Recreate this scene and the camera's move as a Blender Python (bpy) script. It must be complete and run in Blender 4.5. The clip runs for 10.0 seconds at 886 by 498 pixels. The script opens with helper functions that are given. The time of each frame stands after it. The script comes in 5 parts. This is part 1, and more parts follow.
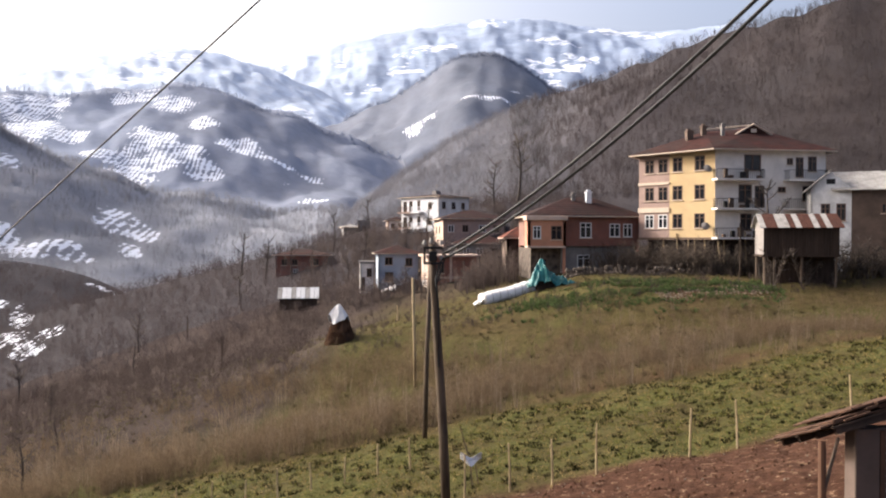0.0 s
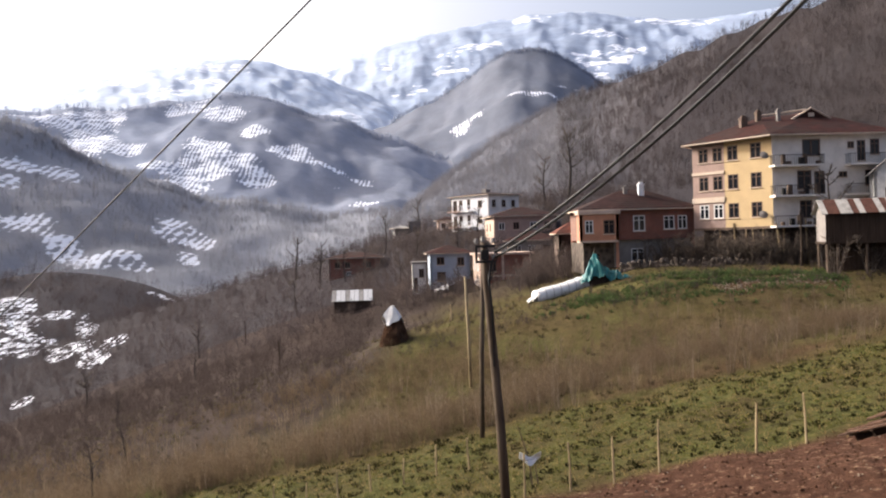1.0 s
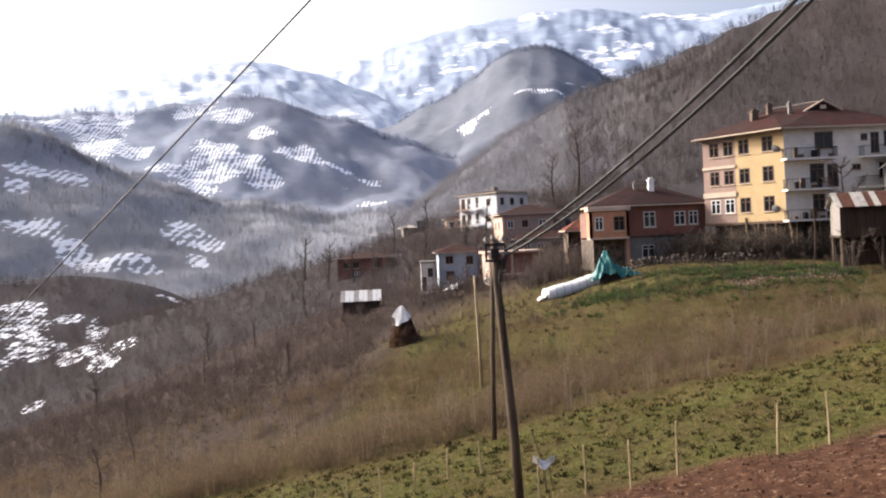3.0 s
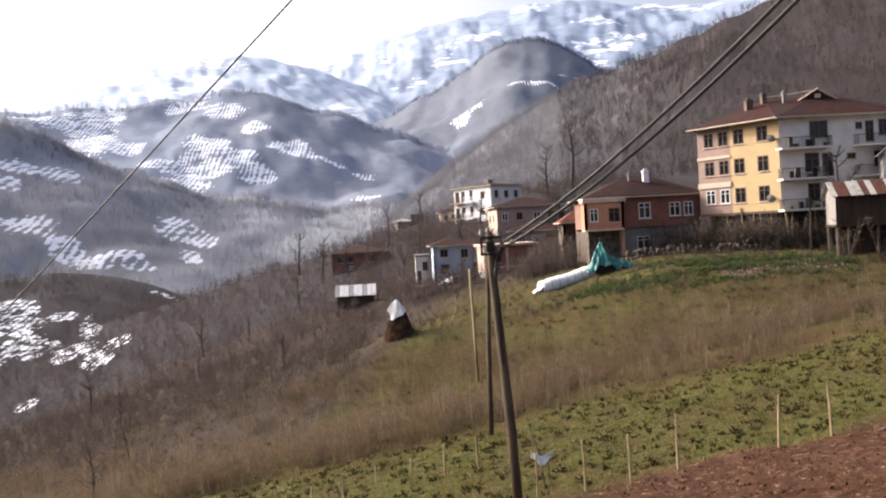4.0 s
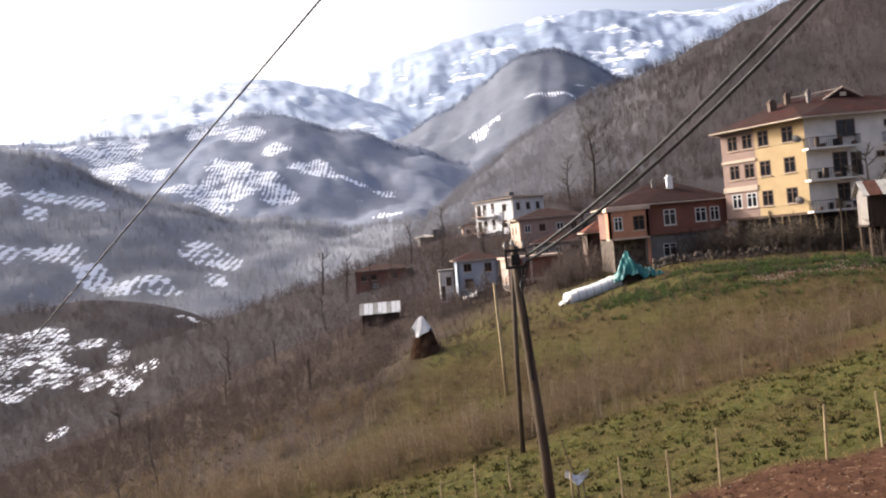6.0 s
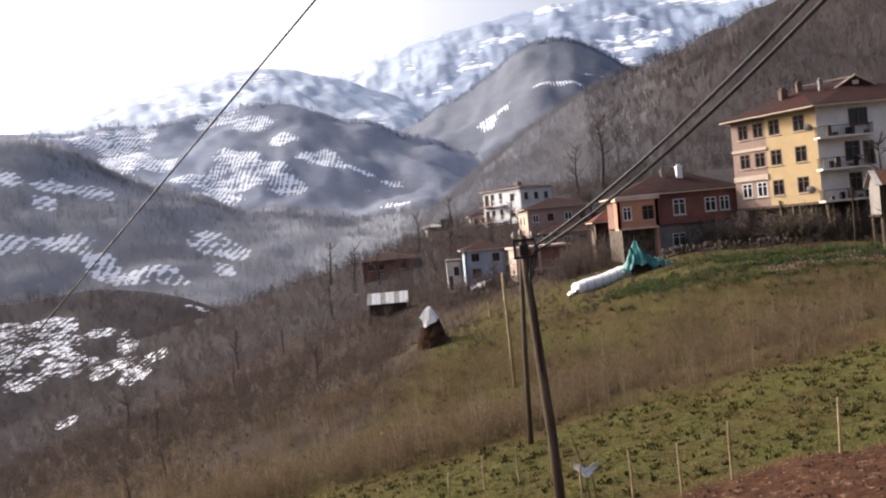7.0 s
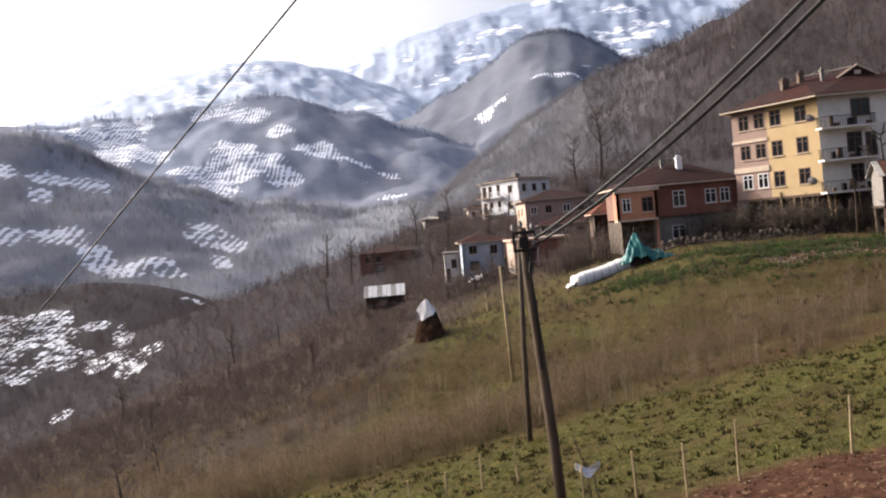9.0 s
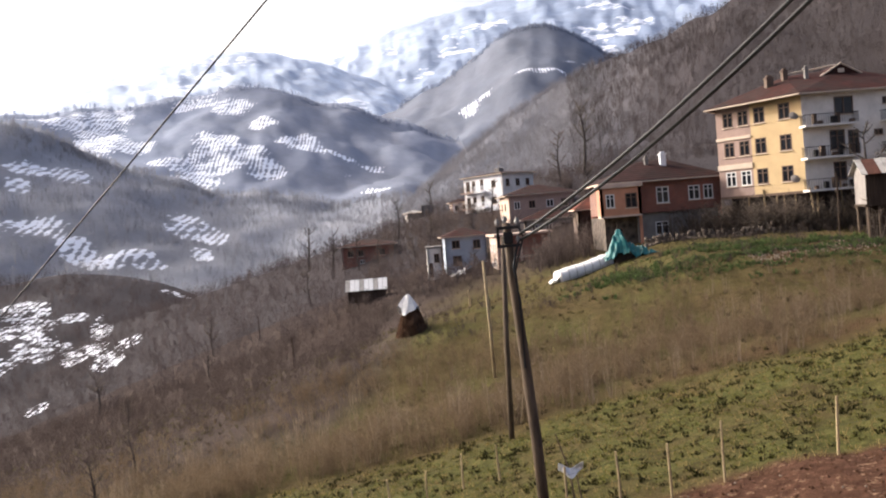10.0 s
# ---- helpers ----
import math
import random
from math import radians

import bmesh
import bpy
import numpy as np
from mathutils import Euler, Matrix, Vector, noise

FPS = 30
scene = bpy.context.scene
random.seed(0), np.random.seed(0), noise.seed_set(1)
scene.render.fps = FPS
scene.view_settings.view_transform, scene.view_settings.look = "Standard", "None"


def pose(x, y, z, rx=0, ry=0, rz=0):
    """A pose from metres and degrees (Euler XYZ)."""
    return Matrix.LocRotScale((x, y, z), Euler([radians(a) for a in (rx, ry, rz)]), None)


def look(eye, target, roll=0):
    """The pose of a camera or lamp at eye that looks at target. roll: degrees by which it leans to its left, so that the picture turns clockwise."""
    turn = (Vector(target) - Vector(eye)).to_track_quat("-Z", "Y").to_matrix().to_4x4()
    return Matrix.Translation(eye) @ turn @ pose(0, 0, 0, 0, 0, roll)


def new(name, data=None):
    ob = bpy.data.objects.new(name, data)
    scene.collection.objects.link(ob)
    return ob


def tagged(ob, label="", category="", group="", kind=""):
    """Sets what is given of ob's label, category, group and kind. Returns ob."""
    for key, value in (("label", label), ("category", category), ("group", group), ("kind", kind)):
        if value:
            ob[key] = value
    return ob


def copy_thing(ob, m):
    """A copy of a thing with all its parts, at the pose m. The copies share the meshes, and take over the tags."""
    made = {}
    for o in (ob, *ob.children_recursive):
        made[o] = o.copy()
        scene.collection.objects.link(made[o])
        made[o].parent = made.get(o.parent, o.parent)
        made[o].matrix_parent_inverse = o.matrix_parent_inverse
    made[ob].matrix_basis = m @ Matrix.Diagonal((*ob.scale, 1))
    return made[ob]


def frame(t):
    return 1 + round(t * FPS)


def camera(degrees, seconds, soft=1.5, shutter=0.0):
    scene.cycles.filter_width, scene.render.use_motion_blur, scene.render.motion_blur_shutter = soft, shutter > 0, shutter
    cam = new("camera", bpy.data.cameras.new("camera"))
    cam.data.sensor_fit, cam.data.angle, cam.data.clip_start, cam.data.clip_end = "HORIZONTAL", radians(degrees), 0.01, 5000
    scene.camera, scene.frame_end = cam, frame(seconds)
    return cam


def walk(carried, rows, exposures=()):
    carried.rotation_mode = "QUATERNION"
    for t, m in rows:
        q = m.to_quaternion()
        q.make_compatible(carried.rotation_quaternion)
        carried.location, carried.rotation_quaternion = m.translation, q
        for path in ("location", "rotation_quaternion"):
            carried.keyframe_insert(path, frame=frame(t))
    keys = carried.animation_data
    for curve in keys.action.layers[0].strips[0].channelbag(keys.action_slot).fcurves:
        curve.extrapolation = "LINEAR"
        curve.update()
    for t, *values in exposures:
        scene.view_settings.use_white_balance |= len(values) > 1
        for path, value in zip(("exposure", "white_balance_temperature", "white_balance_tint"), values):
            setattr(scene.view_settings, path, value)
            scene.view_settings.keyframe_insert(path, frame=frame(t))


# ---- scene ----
cam = camera(58.5, 10.0, soft=2.0)
# seconds, place of the eye, then yaw, pitch and roll in degrees
ROWS = [
    (0.0, 0.0, -1.774, 8.4, -4.10, -0.69, -0.08),
    (0.5, 0.0, -1.66, 8.4, -3.68, -0.23, 0.69),
    (1.0, 0.0, -1.58, 8.4, -0.41, -0.71, 1.87),
    (1.5, 0.0, -1.46, 8.4, 0.09, -0.89, 2.16),
    (2.0, 0.0, -1.29, 8.4, 0.16, -0.70, 2.34),
    (2.5, 0.0, -1.10, 8.4, 0.34, -0.59, 2.41),
    (4.0, 0.0, -0.42, 8.4, -0.20, -1.27, 3.21),
    (4.5, 0.0, -0.22, 8.4, 0.71, -1.01, 3.65),
    (5.0, 0.0, 0.0, 8.4, 0.0, -0.80, 3.70),
    (5.5, 0.0, 0.18, 8.4, 0.77, 0.13, 4.61),
    (7.0, 0.0, 0.67, 8.4, 2.02, -0.77, 5.23),
    (7.5, 0.0, 0.86, 8.4, 2.34, -0.73, 5.14),
    (8.0, 0.0, 1.08, 8.4, 2.33, -0.76, 5.73),
    (8.5, 0.0, 1.32, 8.4, 2.41, -0.38, 5.39),
    (9.0, 0.0, 1.60, 8.4, 1.84, -1.36, 5.27),
    (9.5, 0.0, 1.89, 8.4, 1.45, -1.67, 5.00),
    (10.0, 0.0, 2.20, 8.4, 0.61, -1.88, 4.73),
]
walk(cam, [(t, pose(x, y, z, 90 + pitch, roll, yaw)) for t, x, y, z, yaw, pitch, roll in ROWS],
     [(0.0, 1.0), (0.5, 0.97), (1.0, 0.86), (1.5, 0.9), (2.5, 0.98), (5.5, 1.0), (7.0, 0.72), (9.0, 0.74), (9.5, 0.88), (10.0, 0.96)])

# ---- light: hazy winter sun from the left, bright sky ----
SUN_AZ, SUN_EL = -62.0, 27.0
world = bpy.data.worlds.new("winter_sky")
scene.world = world
world.use_nodes = True
wt = world.node_tree
sky = wt.nodes.new("ShaderNodeTexSky")
sky.sky_type = "NISHITA"
sky.sun_disc = False
sky.sun_elevation, sky.sun_rotation = radians(SUN_EL), radians(SUN_AZ)
sky.air_density, sky.dust_density, sky.ozone_density = 0.6, 10.0, 0.6
bg = wt.nodes["Background"]
bg.inputs["Strength"].default_value = 0.215
wt.links.new(sky.outputs[0], bg.inputs["Color"])
sun_dir = Vector((math.sin(radians(SUN_AZ)) * math.cos(radians(SUN_EL)), math.cos(radians(SUN_AZ)) * math.cos(radians(SUN_EL)), math.sin(radians(SUN_EL))))
sun = new("sun", bpy.data.lights.new("sun", "SUN"))
sun.data.energy, sun.data.angle, sun.data.color = 2.1, radians(4.0), (0.93, 0.985, 1.02)
sun.matrix_world = look(sun_dir * 300, (0, 0, 0))


# ---- materials ----
def col(r, g, b):
    """A linear colour from its sRGB bytes."""
    return tuple((c / 255 / 12.92 if c < 10 else ((c / 255 + 0.055) / 1.055) ** 2.4) for c in (r, g, b)) + (1.0,)


class Nodes:
    """Short ways to add nodes to a material."""

    def __init__(self, name, rough=0.8, metal=0.0, gloss=0.35):
        self.mat = bpy.data.materials.new(name)
        self.mat.use_nodes = True
        self.t = self.mat.node_tree
        self.b = self.t.nodes["Principled BSDF"]
        self.b.inputs["Roughness"].default_value = rough
        self.b.inputs["Metallic"].default_value = metal
        self.b.inputs["Specular IOR Level"].default_value = gloss
        self.geo = None

    def add(self, kind, **kw):
        n = self.t.nodes.new(kind)
        for k, v in kw.items():
            n.inputs[k].default_value = v
        return n

    def link(self, a, b):
        self.t.links.new(a, b)

    def where(self, sx=1.0, sy=1.0, sz=1.0, local=False):
        tc = self.add("ShaderNodeTexCoord") if local else self.add("ShaderNodeNewGeometry")
        m = self.add("ShaderNodeMapping")
        m.inputs["Scale"].default_value = (sx, sy, sz)
        self.link(tc.outputs["Object" if local else "Position"], m.inputs["Vector"])
        return m.outputs[0]

    def noise(self, scale, detail=4.0, rough=0.6, at=None, lo=0.0, hi=1.0):
        n = self.add("ShaderNodeTexNoise", Scale=scale, Detail=detail, Roughness=rough)
        self.link(at if at is not None else self.where(), n.inputs["Vector"])
        if (lo, hi) == (0.0, 1.0):
            return n.outputs["Fac"]
        return self.ramp(n.outputs["Fac"], lo, hi)

    def ramp(self, fac, lo, hi):
        m = self.add("ShaderNodeMapRange")
        m.inputs["From Min"].default_value, m.inputs["From Max"].default_value = lo, hi
        self.link(fac, m.inputs["Value"])
        return m.outputs[0]

    def mix(self, fac, a, b, mode="MIX"):
        m = self.t.nodes.new("ShaderNodeMix")
        m.data_type, m.blend_type = "RGBA", mode
        for sock, v in ((m.inputs[0], fac), (m.inputs[6], a), (m.inputs[7], b)):
            if isinstance(v, (int, float, tuple)):
                sock.default_value = v
            else:
                self.link(v, sock)
        return m.outputs[2]

    def math(self, op, a, b):
        m = self.t.nodes.new("ShaderNodeMath")
        m.operation = op
        for sock, v in zip(m.inputs, (a, b)):
            if isinstance(v, (int, float)):
                sock.default_value = v
            else:
                self.link(v, sock)
        return m.outputs[0]

    def attr(self, name):
        n = self.add("ShaderNodeAttribute")
        n.attribute_name = name
        return n.outputs["Fac"]

    def random(self):
        return self.add("ShaderNodeObjectInfo").outputs["Random"]

    def island(self):
        return self.add("ShaderNodeNewGeometry").outputs["Random Per Island"]

    def done(self, color, bump=None, strength=0.3, dist=0.02):
        if isinstance(color, tuple):
            self.b.inputs["Base Color"].default_value = color
        else:
            self.link(color, self.b.inputs["Base Color"])
        if bump is not None:
            n = self.add("ShaderNodeBump", Strength=strength, Distance=dist)
            self.link(bump, n.inputs["Height"])
            self.link(n.outputs[0], self.b.inputs["Normal"])
        return self.mat


def plain(name, c, rough=0.8, metal=0.0, scale=6.0, vary=0.25, fine=60.0):
    """A painted or raw surface with two scales of variation."""
    n = Nodes(name, rough, metal)
    dark = tuple(k * (1 - vary) for k in c[:3]) + (1.0,)
    lite = tuple(min(1.0, k * (1 + vary * 0.6)) for k in c[:3]) + (1.0,)
    base = n.mix(n.noise(scale, 5, 0.65, lo=0.3, hi=0.7), dark, lite)
    out = n.mix(n.noise(fine, 3, 0.6, lo=0.35, hi=0.75), base, n.mix(0.3, base, (0.02, 0.018, 0.015, 1)))
    return n.done(out, n.noise(fine, 3), 0.25, 0.01)


def ground_material():
    n = Nodes("meadow_and_soil", 0.95, gloss=0.03)
    soil = n.mix(n.noise(2.2, 6, 0.7, lo=0.3, hi=0.7), col(58, 38, 30), col(96, 70, 56))
    soil = n.mix(n.noise(3.5, 6, 0.75, lo=0.56, hi=0.68), soil, col(146, 120, 98))
    litter = n.mix(n.noise(1.3, 6, 0.7, lo=0.3, hi=0.7), col(62, 52, 35), col(88, 75, 51))
    grass = n.mix(n.noise(3.0, 6, 0.7, lo=0.3, hi=0.7), col(50, 51, 28), col(96, 93, 54))
    grass = n.mix(n.noise(0.35, 4, 0.6, lo=0.42, hi=0.62), grass, n.mix(0.75, grass, litter))
    out = n.mix(n.attr("grass"), litter, grass)
    heath = n.mix(n.noise(0.5, 7, 0.7, lo=0.3, hi=0.7), col(56, 47, 45), col(76, 66, 63))
    out = n.mix(n.attr("heath"), out, heath)
    out = n.mix(n.attr("soil"), out, soil)
    return n.done(out, n.noise(5, 8, 0.7), 1.0, 0.25)


def mountain_material():
    n = Nodes("winter_hillside", 0.95, gloss=0.03)
    # bare woods: umber close by, then bluer and paler with haze painted in
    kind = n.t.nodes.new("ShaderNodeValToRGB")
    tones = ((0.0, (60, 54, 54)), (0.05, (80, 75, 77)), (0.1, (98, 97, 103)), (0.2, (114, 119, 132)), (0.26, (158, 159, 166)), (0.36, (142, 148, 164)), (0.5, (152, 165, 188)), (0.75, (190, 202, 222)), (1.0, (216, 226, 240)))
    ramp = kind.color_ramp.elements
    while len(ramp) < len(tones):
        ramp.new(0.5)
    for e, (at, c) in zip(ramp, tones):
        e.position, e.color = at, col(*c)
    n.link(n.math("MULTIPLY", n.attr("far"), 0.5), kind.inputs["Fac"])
    stand = n.noise(0.022, 5, 0.6, lo=0.36, hi=0.64)
    crown = n.noise(0.16, 7, 0.72, at=n.where(1, 1, 0.45), lo=0.32, hi=0.68)
    wood = n.mix(n.math("MULTIPLY", stand, 0.6), kind.outputs["Color"], n.mix(0.42, kind.outputs["Color"], (0.05, 0.05, 0.055, 1)))
    wood = n.mix(n.math("MULTIPLY", crown, 0.3), wood, n.mix(0.55, wood, (0.05, 0.048, 0.052, 1)))

    def rows(gap, wander, tall=0.0):
        """Hazel rows up the slope, the given metres apart; 0 on the bushes."""
        w = n.add("ShaderNodeTexWave", Scale=0.314 / gap, Distortion=wander, Detail=3.0)
        w.inputs["Detail Scale"].default_value = 0.5
        n.link(n.where(1.0, 0.18, tall), w.inputs["Vector"])
        return w.outputs["Fac"]

    def terraces(size):
        """Level banks that break the fields."""
        return n.noise(size, 5, 0.6, at=n.where(0.16, 0.16, 1.0), lo=0.38, hi=0.6)

    def shreds(size):
        return n.noise(size, 7, 0.7, at=n.where(1, 1, 2.4), lo=0.36, hi=0.64)

    def field(line, bank, torn, a, b, c):
        v = n.math("ADD", n.math("MULTIPLY", line, a), n.math("MULTIPLY", bank, b))
        return n.math("ADD", v, n.math("MULTIPLY", torn, c))

    low = field(rows(1.5, 9.0, 1.2), terraces(1.7), shreds(0.9), 0.38, 0.76, 0.66)
    mid = field(rows(3.0, 11.0), terraces(0.4), shreds(0.34), 0.62, 0.6, 0.85)
    high = field(rows(24.0, 10.0), terraces(0.07), shreds(0.05), 0.18, 0.85, 0.72)
    near_by, remote = n.ramp(n.attr("reach"), 200, 300), n.ramp(n.attr("reach"), 800, 900)
    pattern = n.mix(remote, n.mix(near_by, low, mid), high)
    edge = n.math("ADD", n.attr("snow"), n.math("MULTIPLY", n.math("SUBTRACT", n.noise(0.06, 9, 0.8), 0.5), 1.5))
    cover = n.math("MULTIPLY", n.ramp(edge, 0.12, 0.75), pattern)
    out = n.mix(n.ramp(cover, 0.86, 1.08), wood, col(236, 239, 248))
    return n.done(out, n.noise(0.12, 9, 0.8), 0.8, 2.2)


# ---- the ground, one sheet from the garden to the far ridges ----
EYE = 8.4


def smooth(a, b, x):
    t = np.clip((x - a) / (b - a), 0, 1)
    return t * t * (3 - 2 * t)


def wobble(x, y, size, seed):
    """Cheap smooth noise from a few sines, about -1 to 1."""
    r = np.random.RandomState(seed)
    out = 0
    for k in range(6):
        a, p, f = r.uniform(0, 6.28), r.uniform(0, 6.28), r.uniform(0.6, 1.9) / size
        out = out + np.sin((x * math.cos(a) + y * math.sin(a)) * f * 6.28 + p)
    return out / 3.2


def cap(v, top, soft):
    return top - soft * np.log1p(np.exp((top - v) / soft))


def near_height(x, y):
    """The slope under the field, the brush gully and the village."""
    xr = np.clip(x, -140, 60)
    field = -0.73 + 0.19 * np.clip(xr, -60, 26) - 0.06 * (np.clip(y, -60, 40) - 24)
    village = -cap(-(4.7 - 0.26 * (20 - xr)), 26, 3)
    village = np.minimum(village, 4.7) - 0.25 * np.exp(-((xr - 19) / 5) ** 2) + 0.06 * np.clip(xr - 36, 0, 40)
    up = np.clip(y, 60, 165) - 72
    village = village + 0.02 * up + 0.16 * 4 * np.log1p(np.exp((up - 31) / 4))
    b = smooth(38, 70, y)
    z = field * (1 - b) + village * b - 1.9 * np.exp(-((y - 54) / 9) ** 2)
    z = z + 1.0 * np.exp(-(((x + 4) / 8) ** 2 + ((y - 71) / 7) ** 2)) + 2.2 * np.exp(-(((x + 11.5) / 9) ** 2 + ((y - 100) / 9) ** 2))
    return z - 0.1 * np.clip(y - 170, 0, 200) + 0.12 * wobble(x, y, 7, 3) + 0.05 * wobble(x, y, 2.3, 4)


def ridge(az, r, crest, radius, foot_r, foot_z, curve=1.0, round_off=1.4):
    """A ridge seen under the given tangents, rising from its foot to its crest."""
    a, e = zip(*crest)
    el = sum(np.interp(az + d * round_off, a, e) for d in (-1, -0.75, -0.5, -0.25, 0, 0.25, 0.5, 0.75, 1)) / 9
    top = EYE + el * radius
    foot = np.minimum(foot_z, top - 15)
    k = (r - foot_r) / (radius - foot_r)
    up = foot + (top - foot) * np.clip(k, 0, 1) ** curve - 0.5 * np.clip(foot_r - r, 0, 400)
    return np.where(k <= 1, up, top - (k - 1) * (radius - foot_r) * 0.35)


CRESTS = {
    "east": [(-8, -0.06), (0.1, 0.076), (3.2, 0.111), (7.1, 0.145), (9.4, 0.165), (11.9, 0.182), (15.4, 0.203), (19.2, 0.224), (24.6, 0.252), (30, 0.276), (60, 0.25), (120, 0.1)],
    "knoll": [(-6, 0.125), (-3.2, 0.152), (-0.5, 0.172), (1.6, 0.19), (3.4, 0.216), (5.1, 0.236), (7.0, 0.243), (9.0, 0.231), (10.6, 0.21), (12.7, 0.184), (16, 0.13)],
    "far": [(-30, 0.12), (-18, 0.18), (-12, 0.207), (-8.4, 0.222), (-5, 0.237), (-1.7, 0.254), (1.7, 0.267), (5, 0.274), (8.9, 0.28), (11.8, 0.274), (15.2, 0.264), (19, 0.254), (24, 0.258), (40, 0.2), (90, 0.1)],
    "spur": [(-60, 0.12), (-28.7, 0.16), (-21.6, 0.168), (-18, 0.171), (-15.4, 0.184), (-13.7, 0.193), (-11.6, 0.184), (-9.6, 0.168), (-6.8, 0.155), (-4.3, 0.139), (-1.8, 0.121), (1.5, 0.098), (6, 0.02)],
    "west": [(-70, 0.1), (-28.7, 0.16), (-24, 0.191), (-21.6, 0.206), (-17.3, 0.222), (-15, 0.232), (-11.6, 0.227), (-8.6, 0.214), (-4, 0.18), (2, 0.13)],
    "side": [(-70, 0.2), (-28.8, 0.15), (-26, 0.13), (-24, 0.116), (-22, 0.099), (-19.2, 0.08), (-16.2, 0.063), (-13.6, 0.052), (-10.8, 0.044), (-7, 0.036), (-3, 0.03), (1, 0.0)],
    "bump": [(-70, 0.0), (-29.4, -0.028), (-26.2, -0.022), (-22.8, -0.03), (-19.3, -0.049), (-16.4, -0.077), (-12, -0.12)],
}


def terrain(x, y):
    """Height, and how much haze is painted into the woods there."""
    az, r = np.degrees(np.arctan2(x, y)), np.hypot(x, y)
    w = wobble(x, y, 90, 7) * 2.5 + wobble(x, y, 35, 8) * 0.9
    gully = 0.6 * wobble(x, y, 240, 15) + 0.4 * wobble(x, y, 110, 16)
    spurs = np.abs(wobble(x, y, 130, 17)) + 0.5 * np.abs(wobble(x, y, 55, 18)) - 0.5
    z = near_height(x, y)
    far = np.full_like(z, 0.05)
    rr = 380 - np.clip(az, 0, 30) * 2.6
    # each hill's height, and the haze tone that goes into its colour
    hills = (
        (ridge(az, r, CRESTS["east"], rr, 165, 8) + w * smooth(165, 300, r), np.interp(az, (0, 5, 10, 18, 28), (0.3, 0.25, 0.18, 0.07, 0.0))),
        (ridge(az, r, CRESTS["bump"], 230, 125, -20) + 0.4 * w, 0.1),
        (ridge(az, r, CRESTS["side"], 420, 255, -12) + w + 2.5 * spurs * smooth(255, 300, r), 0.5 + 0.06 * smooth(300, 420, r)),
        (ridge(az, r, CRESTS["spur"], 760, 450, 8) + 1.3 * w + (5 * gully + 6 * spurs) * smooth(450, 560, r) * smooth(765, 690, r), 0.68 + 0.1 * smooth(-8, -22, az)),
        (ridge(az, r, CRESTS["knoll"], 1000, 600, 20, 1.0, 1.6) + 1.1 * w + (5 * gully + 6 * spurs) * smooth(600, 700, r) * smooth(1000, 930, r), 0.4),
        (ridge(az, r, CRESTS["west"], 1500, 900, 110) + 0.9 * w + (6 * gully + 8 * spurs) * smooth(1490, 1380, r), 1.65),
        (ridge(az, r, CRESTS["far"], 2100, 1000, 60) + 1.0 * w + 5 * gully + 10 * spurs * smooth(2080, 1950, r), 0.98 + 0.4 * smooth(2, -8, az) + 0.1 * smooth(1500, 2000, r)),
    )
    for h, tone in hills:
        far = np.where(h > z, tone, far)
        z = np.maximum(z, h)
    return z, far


def height(x, y):
    return terrain(x, y)[0]


def ground_at(x, y):
    return float(height(np.array([float(x)]), np.array([float(y)]))[0])


# snow fields on each hill: bearing, distance, half breadth in degrees, half depth in metres
SPUR_SNOW = [(-30.4, 732, 1.8, 18), (-27.5, 735, 1.7, 16), (-25.9, 696, 1.3, 16), (-23.9, 704, 1.6, 34), (-22.3, 728, 1.2, 38), (-23.3, 648, 1.8, 44), (-21.2, 624, 1.4, 14), (-17.2, 740, 1.9, 12), (-14.8, 704, 1.6, 20), (-12.9, 644, 1.3, 12), (-16.0, 604, 1.7, 24),
             (-13.8, 580, 1.5, 12), (-18.7, 576, 2.2, 14), (-16.2, 564, 2.7, 12), (-17.7, 540, 2.2, 14), (-12.8, 556, 1.6, 12), (-10.3, 608, 1.6, 18), (-7.9, 592, 1.8, 6), (-7.3, 556, 2.1, 4), (-5.2, 588, 1.0, 8)]
RIDGE_SNOW = [(-23.7, 1396, 1.7, 80), (-20.9, 1416, 1.8, 90), (-18.4, 1264, 2.2, 60), (-16.1, 1352, 1.9, 96), (-13.8, 1376, 1.5, 40), (2.8, 1804, 2.8, 40), (1.5, 1664, 1.6, 48), (-1.1, 1556, 1.2, 20), (-3.2, 1548, 0.9, 24), (-6.1, 1112, 1.3, 40),
              (-7.5, 1964, 0.9, 74), (-3.4, 1828, 0.6, 54), (11.9, 1640, 2.3, 74), (13.9, 1708, 1.5, 62), (9.2, 1580, 0.8, 40), (7.3, 2056, 1.6, 60), (11.6, 1844, 2.4, 26), (17.4, 2040, 3.3, 50), (12.0, 1500, 0.8, 60)]
VALLEY_SNOW = [(7.0, 840, 2.4, 9), (9.8, 884, 1.8, 9), (2.0, 816, 0.9, 14), (3.0, 816, 0.9, 8), (-5.3, 512, 1.4, 8), (-27.7, 376, 1.6, 8), (-25.4, 378, 1.5, 10), (-28.4, 358, 0.8, 9), (-27.6, 319, 2.1, 8), (-25.5, 310, 1.1, 4), (-25.4, 302, 1.3, 5),
               (-23.8, 294, 2.1, 5), (-21.5, 297, 1.4, 6), (-20.8, 291, 1.4, 4), (-18.3, 354, 1.4, 8), (-18.2, 336, 2.1, 8), (-16.6, 336, 1.0, 13), (-17.5, 308, 0.8, 10), (-19.3, 219, 1.4, 3), (-30.6, 376, 1.5, 9), (-30.9, 318, 1.8, 9)]
